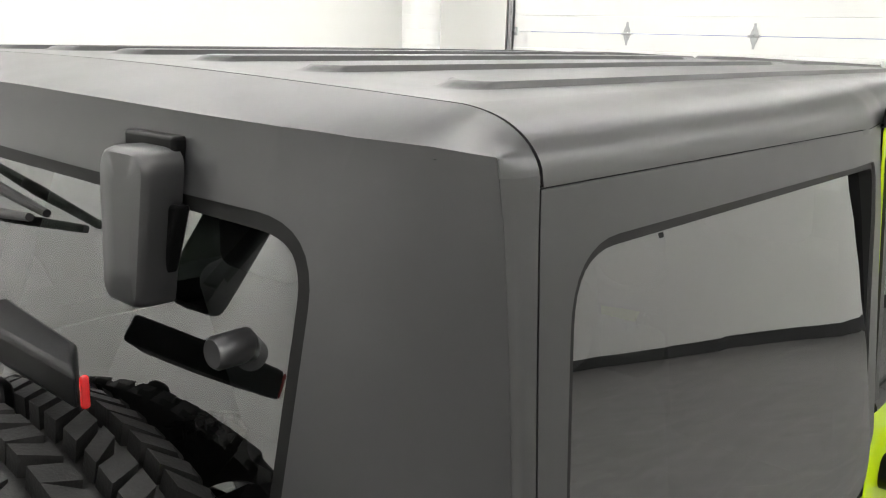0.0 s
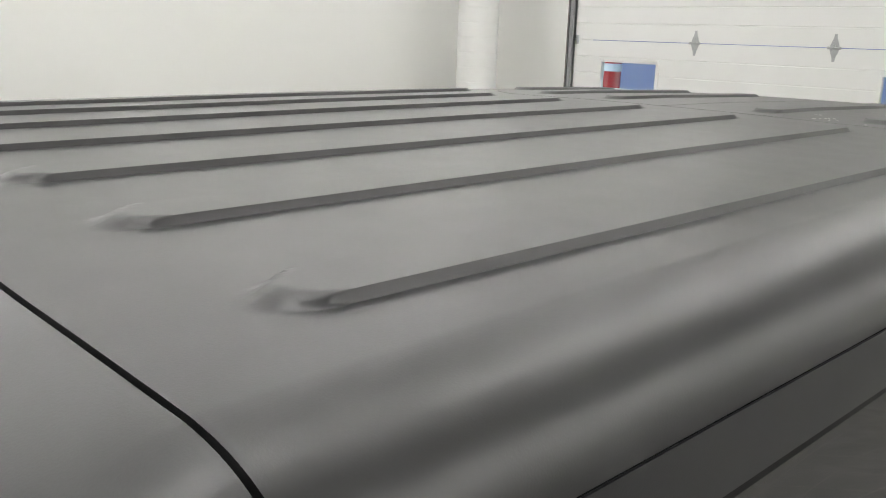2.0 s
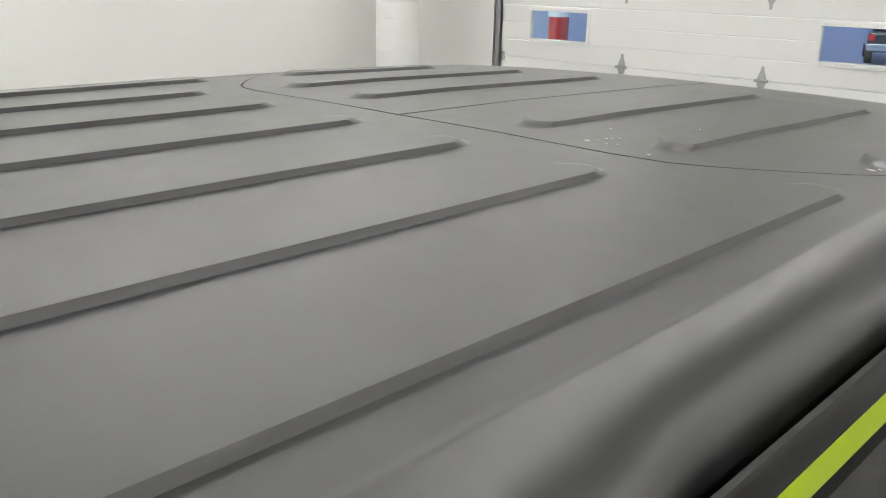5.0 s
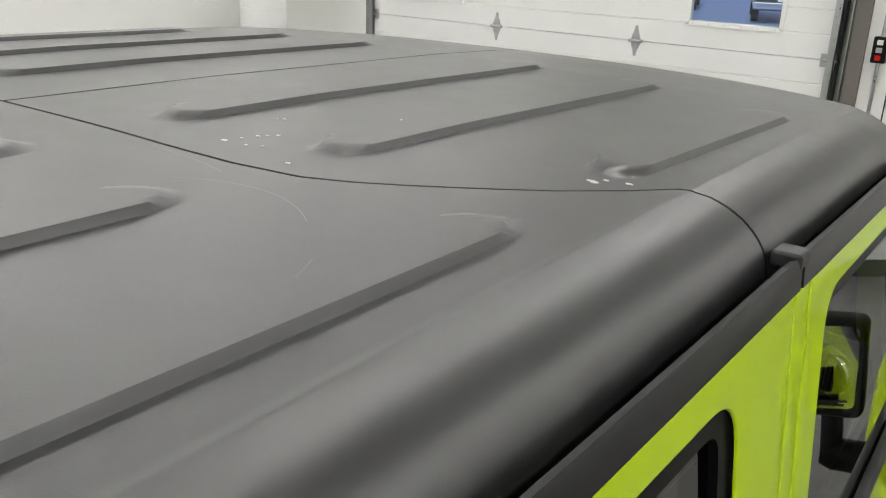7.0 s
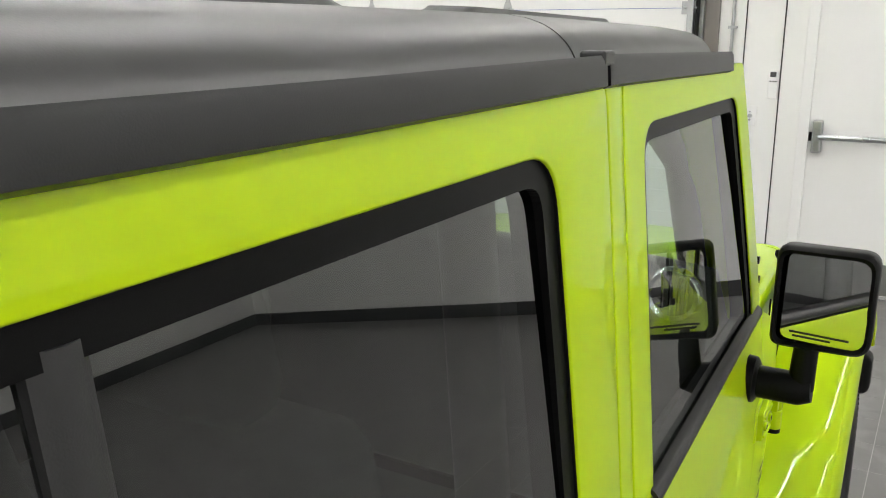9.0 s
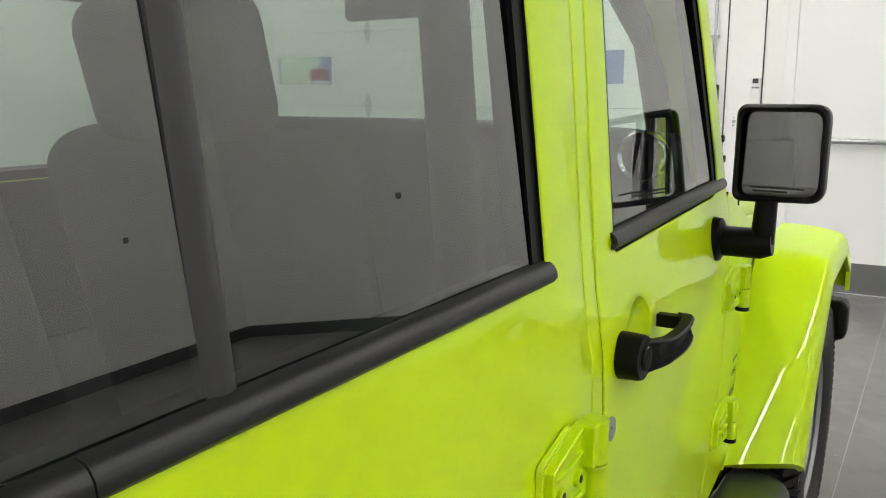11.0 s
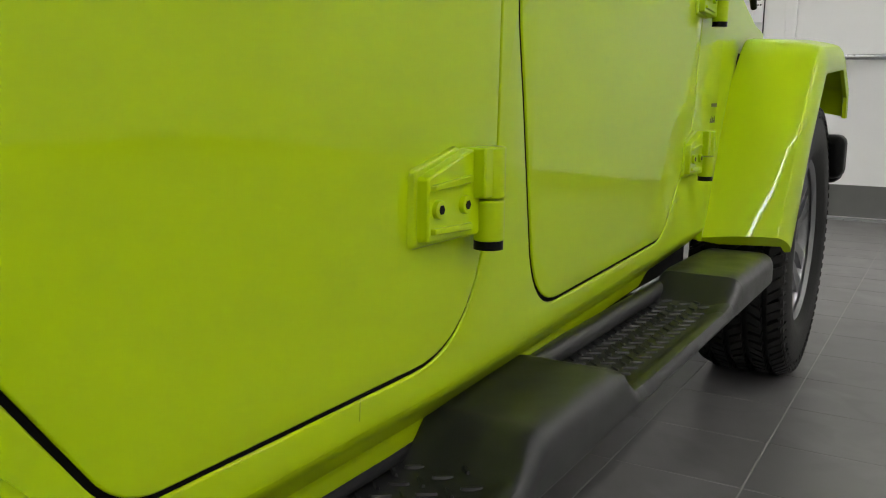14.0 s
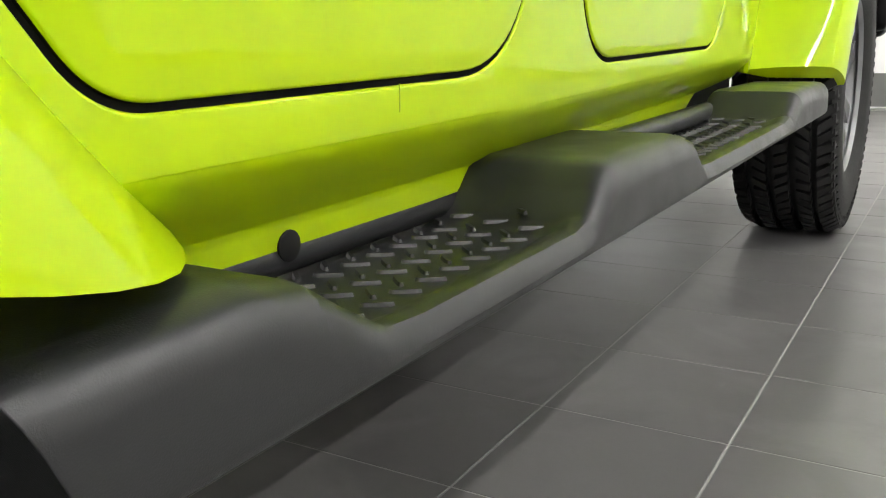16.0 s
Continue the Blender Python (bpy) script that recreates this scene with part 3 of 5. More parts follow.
    cpart("jamb_shade", gap_back, DARK)
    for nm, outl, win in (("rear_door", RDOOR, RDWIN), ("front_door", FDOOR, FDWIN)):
        # near-black strip round the door outline paints in the gap's shade
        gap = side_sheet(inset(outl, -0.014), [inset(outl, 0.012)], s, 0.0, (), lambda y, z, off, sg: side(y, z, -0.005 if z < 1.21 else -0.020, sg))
        cpart("gap_shade", gap, DARK, label="black strip standing in for shade in the door gap")
        dy = 0.506 if nm == "rear_door" else 1.311
        dz = 1.104 if nm == "rear_door" else 1.097
        dish = [(dy + 0.066 * math.cos(a), dz + 0.062 * math.sin(a)) for a in frange(0, 2 * math.pi, 28)[:-1]]
        d = cpart(nm, side_sheet(outl, [win, dish], s, 0.001, YC), LIME, label="closed lime green " + nm.replace("_", " "))
        # door edges near-black as well, in place of shade in the gap
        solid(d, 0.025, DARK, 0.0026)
        wl = side_sheet(win, [inset(win, 0.026 if nm == "rear_door" else 0.024)], s, -0.005)
        solid(cpart("window_seal", wl, TRIM, d, "black rubber window seal"), 0.032)
        gl = side_sheet(inset(win, 0.018), [], s, 0.0, YC, lambda y, z, off, sg: side(y, z, -0.007 - 0.007 * (z - 1.24) / 0.45, sg))
        cpart("window_glass", gl, PRIV if nm == "rear_door" else CLEAR, d, "dark tinted window" if nm == "rear_door" else "clear window glass").visible_shadow = False
        bm = bmesh.new()
        rings = []
        for k in range(7):
            q = k / 6
            rings.append([bm.verts.new(side(dy + (y - dy) * (1 - q), dz + (z - dz) * (1 - q), 0.001 - 0.030 * (0.45 * sstep(0, 0.8, q) + 0.55 * math.sin(q * math.pi / 2)), s)) for y, z in dish])
        for a, b in zip(rings, rings[1:]):
            for i in range(len(dish)):
                bm.faces.new((a[i], a[(i + 1) % len(dish)], b[(i + 1) % len(dish)], b[i]))
        bmesh.ops.remove_doubles(bm, verts=bm.verts, dist=1e-5)
        cpart("handle_dish", face_to(bm, (s, 0, 0)), LIME, d)
        DOORS[(nm, s)] = d

# ---- doors: hinges, handles, belt strips ----


def prism(pts, x0, x1, inset_top=0.0):
    """An outline in (y, z) raised from x0 to x1."""
    bm = bmesh.new()
    pts = [((0.95 if y > 0 else 0.80) * y, 0.63 * z) for y, z in pts]
    c = Vector((sum(p[0] for p in pts) / len(pts), sum(p[1] for p in pts) / len(pts)))
    a = [bm.verts.new((x0, y, z)) for y, z in pts]
    b = [bm.verts.new((x1, c.x + (y - c.x) * (1 - inset_top), c.y + (z - c.y) * (1 - inset_top))) for y, z in pts]
    n = len(pts)
    for i in range(n):
        bm.faces.new((a[i], a[(i + 1) % n], b[(i + 1) % n], b[i]))
    bm.faces.new(b)
    bmesh.ops.recalc_face_normals(bm, faces=bm.faces)
    return bm


def hinge(door_, y, z, s):
    """Strap hinge: pad, tapered strap with two ribs, two bolts, barrel and cap."""
    m = Matrix.Translation(side(y, z, 0.001, s))
    if s < 0:
        m = m @ Matrix.Diagonal((-1, 1, 1, 1))

    def add(name, bm, material, owner, label="", edge=0.0):
        bm.transform(m)
        if s < 0:
            bmesh.ops.reverse_faces(bm, faces=bm.faces)
        ob = cpart(name, bm, material, owner, label)
        return bevel(ob, edge, 2, 35) if edge else ob

    add("hinge", prism(rounded([(-0.060, -0.063), (0.055, -0.063), (0.055, 0.075), (0.035, 0.088), (-0.060, 0.056)], 0.012, 4), 0.0, 0.006, 0.06), LIME, door_, "lime green strap hinge", 0.002)
    parent = door_
    add("hinge_strap", prism(rounded([(-0.051, -0.053), (0.066, -0.060), (0.066, 0.082), (0.045, 0.082), (-0.051, 0.045)], 0.008, 4), 0.004, 0.017, 0.04), LIME, parent, "", 0.002)
    add("hinge_rib", prism([(-0.044, -0.040), (0.045, -0.046), (0.045, -0.034), (-0.044, -0.030)], 0.016, 0.021, 0.1), LIME, parent, "", 0.001)
    add("hinge_rib", prism([(-0.044, 0.024), (0.045, 0.030), (0.045, 0.042), (-0.044, 0.034)], 0.016, 0.021, 0.1), LIME, parent, "", 0.001)
    add("hinge_knuckle", prism([(0.05, 0.004), (0.082, 0.004), (0.082, 0.083), (0.05, 0.083)], 0.004, 0.030, 0.0), LIME, parent, "", 0.002)
    for yy in (-0.0235, 0.0266):
        add("hinge_bolt", tube(bmesh.new(), [(0.015, yy, -0.002), (0.0225, yy, -0.002)], 0.0092, 14), LIME, parent, "", 0.001)
    for z0, z1 in ((0.0, 0.053), (-0.044, -0.0015)):
        bm = bmesh.new()
        tube(bm, [(0.020, 0.076, z0), (0.020, 0.076, z1)], 0.0162, 18)
        bm.transform(m)
        bevel(cpart("hinge_barrel", bm, LIME, parent), 0.002, 2, 35)
    bm = bmesh.new()
    tube(bm, [(0.020, 0.076, -0.053), (0.020, 0.076, -0.0435)], 0.0155, 18)
    bm.transform(m)
    cpart("hinge_cap", bm, TRIM, parent, "black hinge end cap")
    for yy in (-0.0235, 0.0266):
        bm = bmesh.new()
        tube(bm, [(0.0215, yy, -0.002), (0.0232, yy, -0.002)], 0.0048, 6)
        bm.transform(m)
        cpart("bolt_socket", bm, TRIM, parent)


def handle(parent, y, z, s):
    """Paddle handle: round pivot, curved grip bar that returns to the door."""
    bm = bmesh.new()
    tube(bm, [(-0.002, 0.014, 0), (0.028, 0.014, 0), (0.033, 0.014, 0), (0.0345, 0.014, 0), (0.0335, 0.014, 0), (0.024, 0.014, 0)], [0.036, 0.0345, 0.0325, 0.0285, 0.0250, 0.0235], 36)
    rings = []
    for k in range(21):
        u = k / 20
        yy = 0.016 + 0.192 * u
        xx = 0.018 + 0.014 * sstep(0.02, 0.28, u) + 0.018 * math.sin(math.pi * min(1, u * 0.9)) - 0.008 * max(0, u - 0.85) / 0.15
        zz = -0.004 + 0.012 * u
        h = 0.027 - 0.0075 * min(1, u / 0.3) - 0.0065 * sstep(0.84, 1.0, u) ** 2
        dip = 0.012 * sstep(0.12, 0.3, u) * (1 - sstep(0.86, 0.95, u))
        sec = [(-0.006, -h), (0.009, -h), (0.012, -h + 0.003), (0.012, -h + 0.006), (0.012 - dip, -h + 0.008), (0.012 - dip, h - 0.008), (0.012, h - 0.006), (0.012, h - 0.003), (0.009, h), (-0.006, h)]
        rings.append([bm.verts.new((xx + a, yy, zz + b)) for a, b in sec])
    for a, b in zip(rings, rings[1:]):
        for i in range(10):
            bm.faces.new((a[i], a[(i + 1) % 10], b[(i + 1) % 10], b[i]))
    bm.faces.new(rings[-1])
    bm.faces.new(rings[0][::-1])
    box(bm, -0.004, 0.030, 0.188, 0.206, -0.0035, 0.0185)
    bmesh.ops.recalc_face_normals(bm, faces=bm.faces)
    m = Matrix.Translation(side(y, z, 0.0, s)) @ Matrix.Diagonal((s, 1, 0.9, 1))
    bm.transform(m)
    h = cpart("door_handle", bm, TRIM, parent, "black plastic door handle")
    bevel(h, 0.0025, 2, 50)
    bm = bmesh.new()
    tube(bm, [(0.020, 0.014, 0), (0.0355, 0.014, 0), (0.0375, 0.014, 0), (0.0382, 0.014, 0)], [0.0195, 0.0192, 0.0172, 0.010], 28)
    bm.transform(m)
    cpart("push_button", bm, TRIM, parent, "round black push button")


def rail_x(y):
    return lerp_at(y, [(0.24, 0.808), (1.1, 0.799), (1.9, 0.778)])


def rail_z(y):
    return lerp_at(y, [(0.24, 1.766), (0.66, 1.768), (1.1, 1.772), (1.9, 1.761)])


for s in (1, -1):
    rd, fd = DOORS[("rear_door", s)], DOORS[("front_door", s)]
    for zz in (0.702, 1.022):
        hinge(rd, 0.962, zz, s)
        hinge(fd, 2.062, zz - 0.016, s)
    handle(rd, 0.384, 1.107, s)
    handle(fd, 1.205, 1.098, s)
    bm = bmesh.new()
    tube(bm, [side(1.166, 1.012, -0.002, s), side(1.166, 1.012, 0.004, s), side(1.166, 1.012, 0.005, s)], [0.0165, 0.016, 0.012], 20)
    cpart("door_lock", bm, STEEL, fd, "round metal key lock")
    # belt strips under the windows
    for dd, y0, y1 in ((rd, 0.312, 0.3838), (rd, 0.3852, 0.985), (fd, 1.205, 2.02)):
        bm = bmesh.new()
        prof = [(-0.002, 1.2485), (0.0040, 1.249), (0.0054, 1.2505), (0.0048, 1.254), (0.0026, 1.258), (0.0008, 1.2595), (-0.006, 1.261)]
        ring = [[bm.verts.new(side(y, z, a, s)) for a, z in prof] for y in frange(y0, y1, 14)]
        for a, b in zip(ring, ring[1:]):
            for i in range(len(prof) - 1):
                bm.faces.new((a[i], a[i + 1], b[i + 1], b[i]))
        solid(cpart("belt_strip", face_to(bm, (s, 0, 0)), RAIL, dd, "grey plastic window sill strip"), 0.006)
    # sash bar in the rear door window, and its lower block
    bm = bmesh.new()
    prof = [(0.458, -0.008), (0.459, -0.002), (0.464, 0.000), (0.467, 0.003), (0.474, 0.004), (0.482, 0.002), (0.488, -0.003), (0.489, -0.008)]
    ring = [[bm.verts.new(side(y + 0.022 * (1.68 - z) / 0.44, z, o - 0.006, s)) for y, o in prof] for z in frange(1.235, 1.674, 8)]
    for a, b in zip(ring, ring[1:]):
        for i in range(len(prof) - 1):
            bm.faces.new((a[i], a[i + 1], b[i + 1], b[i]))
    solid(cpart("window_divider", face_to(bm, (s, 0, 0)), GREYTRIM, rd, "grey window divider bar"), 0.006)
    bm = side_sheet(rounded([(0.311, 1.256), (0.338, 1.256), (0.333, 1.30), (0.324, 1.685), (0.304, 1.685)], 0.008, 4), [], s, 0.006)
    solid(cpart("vent_frame", bm, GREYTRIM, rd, "grey vent window frame"), 0.016)
    # rail and gutter over the doors
    for y0, y1 in ((0.262, 1.062), (1.070, 1.660)):
        bm = bmesh.new()
        prof = [(-0.040, 0.004), (-0.030, -0.024), (-0.008, -0.026), (-0.006, -0.002), (0.000, 0.000), (0.003, -0.005), (0.005, -0.028), (-0.004, -0.032), (-0.03, -0.034)]
        ring = [[bm.verts.new((s * (rail_x(y) + a), y, rail_z(y) + b)) for a, b in prof] for y in frange(y0, y1, 16)]
        for a, b in zip(ring, ring[1:]):
            for i in range(len(prof) - 1):
                f = bm.faces.new((a[i], a[i + 1], b[i + 1], b[i]))
                f.material_index = 1 if i < 3 else 0
        bm.faces.new(ring[0][3:8])
        bm.faces.new(ring[-1][3:8])
        bmesh.ops.recalc_face_normals(bm, faces=bm.faces)
        cpart("drip_rail", bm, RAIL, car, "grey drip rail with dark gutter", mats=(RUBBER,))
    bm = boxes((rail_x(1.07) - 0.022, rail_x(1.07) + 0.004, 1.054, 1.082, rail_z(1.07) - 0.010, rail_z(1.07) + 0.004))
    if s < 0:
        bm.transform(Matrix.Diagonal((-1, 1, 1, 1)))
        bmesh.ops.reverse_faces(bm, faces=bm.faces)
    bevel(cpart("rail_clip", bm, GREYTRIM, car, "small grey rail joint clip"), 0.003)

# ---- nose: windscreen frame, cowl, bonnet, grille ----
for s in (1, -1):
    bm = bmesh.new()
    pts = [(0.738, 1.775, 1.728), (0.764, 1.96, 1.50), (0.770, 2.115, 1.255), (0.768, 2.16, 1.14)]
    w_in = 0.10
    ring = [[bm.verts.new((s * x, y, z)) for x, y, z in ((px, py - 0.025, pz), (px + 0.004, py + 0.010, pz), (px - 0.012, py + 0.035, pz), (px - w_in, py + 0.038, pz), (px - w_in, py + 0.005, pz))] for px, py, pz in pts]
    for a, b in zip(ring, ring[1:]):
        for i in range(5):
            bm.faces.new((a[i], a[(i + 1) % 5], b[(i + 1) % 5], b[i]))
    bmesh.ops.recalc_face_normals(bm, faces=bm.faces)
    cpart("windscreen_pillar", bm, LIME, car, "lime green windscreen pillar")
    for k, z in enumerate((1.30, 1.345)):
        bm = bmesh.new()
        tube(bm, [(s * 0.77, 2.09 - 0.45 * (z - 1.3), z), (s * 0.782, 2.09 - 0.45 * (z - 1.3), z)], 0.008, 10)
        cpart("pillar_bolt", bm, TRIM, car)
bm = bmesh.new()
ring = [[bm.verts.new((x, y - k, z)) for y, z in ((1.868, 1.745 + d), (1.885, 1.752 + d), (1.915, 1.742 + d), (1.935, 1.705 + d), (1.905, 1.695 + d), (1.88, 1.715 + d))] for x, d, k in ((u * 0.735, 0.004 - 0.020 * u * u, 0.10 * abs(u) ** 3) for u in frange(-1, 1, 16))]
for a, b in zip(ring, ring[1:]):
    for i in range(6):
        bm.faces.new((a[i], a[(i + 1) % 6], b[(i + 1) % 6], b[i]))
bmesh.ops.recalc_face_normals(bm, faces=bm.faces)
cpart("windscreen_header", bm, LIME, car, "lime green windscreen header")
bm = sheet([(-0.69, 0), (0.69, 0), (0.67, 1), (-0.67, 1)], [], lambda x, v: Vector((x, 2.175 - 0.262 * v, 1.17 + 0.545 * v)), frange(-0.6, 0.6, 6), ())
cpart("windscreen", face_to(bm, (0, 1, 0.4)), CLEAR, car, "clear windscreen glass").visible_shadow = False

# bonnet and cowl
bm = bmesh.new()
ring = []
for y, hw, zt in ((2.13, 0.735, 1.165), (2.22, 0.735, 1.160), (2.40, 0.722, 1.150), (2.80, 0.690, 1.128), (3.20, 0.655, 1.100), (3.48, 0.630, 1.065), (3.53, 0.625, 1.02)):
    ring.append([bm.verts.new((u, y, zz)) for u, zz in ((-hw, zt - 0.16), (-hw, zt - 0.06), (-hw + 0.03, zt - 0.02), (-hw * 0.6, zt + 0.012), (0, zt + 0.022), (hw * 0.6, zt + 0.012), (hw - 0.03, zt - 0.02), (hw, zt - 0.06), (hw, zt - 0.16))])
for a, b in zip(ring, ring[1:]):
    for i in range(8):
        bm.faces.new((a[i], a[i + 1], b[i + 1], b[i]))
bmesh.ops.recalc_face_normals(bm, faces=bm.faces)
bevel(cpart("bonnet", face_to(bm, (0, 0, 1)), LIME, car, "lime green bonnet"), 0.015, 3, 30)
for s in (1, -1):
    o = [(2.335, 0.47), (2.60, 0.70), (2.80, 0.93), (3.20, 1.0), (3.50, 0.98), (3.50, 1.03), (3.2, 1.04), (2.335, 1.14)]
    bm = sheet(o, [], lambda y, z: Vector((s * lerp_at(y, [(2.33, 0.772), (3.5, 0.655)]), y, z)), frange(2.4, 3.4, 6), ())
    solid(cpart("front_fender", face_to(bm, (s, 0, 0)), LIME, car, "lime green front fender side"), 0.01)
    bm = boxes((-0.03, 0.03, -0.045, 0.045, -0.012, 0.012))
    bm.transform(Matrix.Translation((s * 0.70, 3.02, 1.13)) @ Matrix.Rotation(radians(-25), 4, "X"))
    bevel(cpart("bonnet_latch", bm, TRIM, car, "black rubber bonnet latch"), 0.008)
    bm = bmesh.new()
    tube(bm, [(s * 0.70, 3.09, 1.08), (s * 0.70, 3.05, 1.13), (s * 0.70, 2.99, 1.16)], [0.010, 0.012, 0.016], 10)
    cpart("latch_strap", bm, TRIM, car)
bm = sheet(rounded([(-0.62, 0.62), (0.62, 0.62), (0.62, 1.04), (-0.62, 1.04)], 0.06), [rounded([(x - 0.026, 0.72), (x + 0.026, 0.72), (x + 0.026, 0.98), (x - 0.026, 0.98)], 0.02, 4) for x in frange(-0.28, 0.28, 6)], lambda x, z: Vector((x, 3.55, z)))
solid(cpart("grille", face_to(bm, (0, 1, 0)), LIME, car, "lime green slotted grille"), 0.03)
bm = boxes((-0.93, 0.93, 3.56, 3.70, 0.52, 0.66))
bevel(cpart("front_bumper", bm, TRIM, car, "black plastic front bumper"), 0.03, 4)
for s in (1, -1):
    bm = boxes((0.70, 0.945, 3.50, 3.62, 0.54, 0.69))
    if s < 0:
        bm.transform(Matrix.Diagonal((-1, 1, 1, 1)))
        bmesh.ops.reverse_faces(bm, faces=bm.faces)
    bevel(cpart("bumper_end", bm, TRIM, car, "black plastic bumper end"), 0.03, 3)
bm = boxes((-0.60, 0.60, 2.3, 3.52, 0.45, 1.0), (-0.74, 0.74, -0.70, 2.30, 0.42, 0.52))
cpart("underbody", bm, DARK, car)
# radio mast on the cowl side
bm = bmesh.new()
tube(bm, [(0.775, 2.30, 0.985), (0.775, 2.30, 1.02)], [0.016, 0.011], 12)
tube(bm, [(0.775, 2.30, 1.02), (0.775, 2.30, 1.06)], [0.011, 0.006], 12)
tube(bm, [(0.775, 2.30, 1.06), (0.775, 2.302, 1.20)], 0.0022, 6)
cpart("antenna", bm, TRIM, car, "thin black radio antenna")

# ---- wheel arch flares ----


def flare(arch, y_in, s, xi, dz_in=0.0, soft=False):
    """Swept flare. arch: (y, z) of the outer edge; y_in: shift of the inner edge along y."""
    bm = bmesh.new()
    pts = []
    for a, b in zip(arch, arch[1:]):
        a, b = Vector(a), Vector(b)
        n = max(1, round((b - a).length / 0.04))
        pts += [a.lerp(b, k / n) for k in range(n)]
    pts.append(Vector(arch[-1]))
    prof = [(0.0, 0.0), (0.25, 0.006), (0.5, 0.010), (0.75, 0.008), (0.88, 0.004), (0.91, 0.001), (0.955, -0.010), (0.99, -0.030), (1.0, -0.055), (0.985, -0.068), (0.93, -0.070), (0.90, -0.04), (0.3, -0.03)]
    if soft:
        prof = [(0.0, 0.0), (0.3, 0.002), (0.5, -0.001), (0.68, -0.009), (0.82, -0.024), (0.92, -0.045), (0.98, -0.072), (1.0, -0.105), (0.98, -0.112), (0.93, -0.108), (0.80, -0.06), (0.3, -0.035)]
    run = [0.0]
    for a, b in zip(pts, pts[1:]):
        run.append(run[-1] + (b - a).length)
    ring = []
    for i, p in enumerate(pts):
        w = run[i] / run[-1]
        t = (pts[min(i + 1, len(pts) - 1)] - pts[max(i - 1, 0)]).normalized()
        n = Vector((-t.y, t.x)) if t.x > 0 else Vector((t.y, -t.x))
        if n.y < -0.2:
            n = -n
        if soft:
            # the tip is cut with a rising lower edge
            n = Vector((0.96, -0.28)).lerp(n, sstep(0.0, 0.16, w)).normalized()
        row = []
        for u, h in prof:
            x = xi + (0.948 - xi) * u
            sh = y_in(w) * (1 - u)
            q = p + n * h
            row.append(bm.verts.new((s * x, q.x + sh, q.y + dz_in * (1 - u) * sstep(0.0, 0.5, w))))
        ring.append(row)
    m = len(prof)
    for a, b in zip(ring, ring[1:]):
        for i in range(m):
            bm.faces.new((a[i], a[(i + 1) % m], b[(i + 1) % m], b[i]))
    bm.faces.new(ring[0])
    bm.faces.new(ring[-1][::-1])
    bmesh.ops.recalc_face_normals(bm, faces=bm.faces)
    return bm


FARCH = rounded([(2.468, 0.474), (2.645, 0.712), (2.868, 0.944), (3.30, 0.970), (3.50, 0.86), (3.52, 0.76)], [0, 0.6, 0.14, 0.12, 0.06, 0], 8)
RARCH = rounded([(0.553, 0.470), (0.386, 0.744), (0.112, 0.985), (-0.36, 0.99), (-0.62, 0.62)], [0, 0.25, 0.12, 0.12, 0], 8)
for s in (1, -1):
    f = cpart("front_flare", flare(FARCH, lambda u: -0.130 * max(0, 1 - u * 1.6), s, 0.735, 0.030), LIME, car, "lime green front wheel arch flare")
    bevel(f, 0.006, 3, 30)
    f = cpart("rear_flare", flare(RARCH, lambda u: 0.012 + 0.073 * max(0, 1 - u * 7), s, 0.83, 0.0, True), LIME, car, "lime green rear wheel arch flare")
    bevel(f, 0.010, 4, 30)

# ---- wheels ----


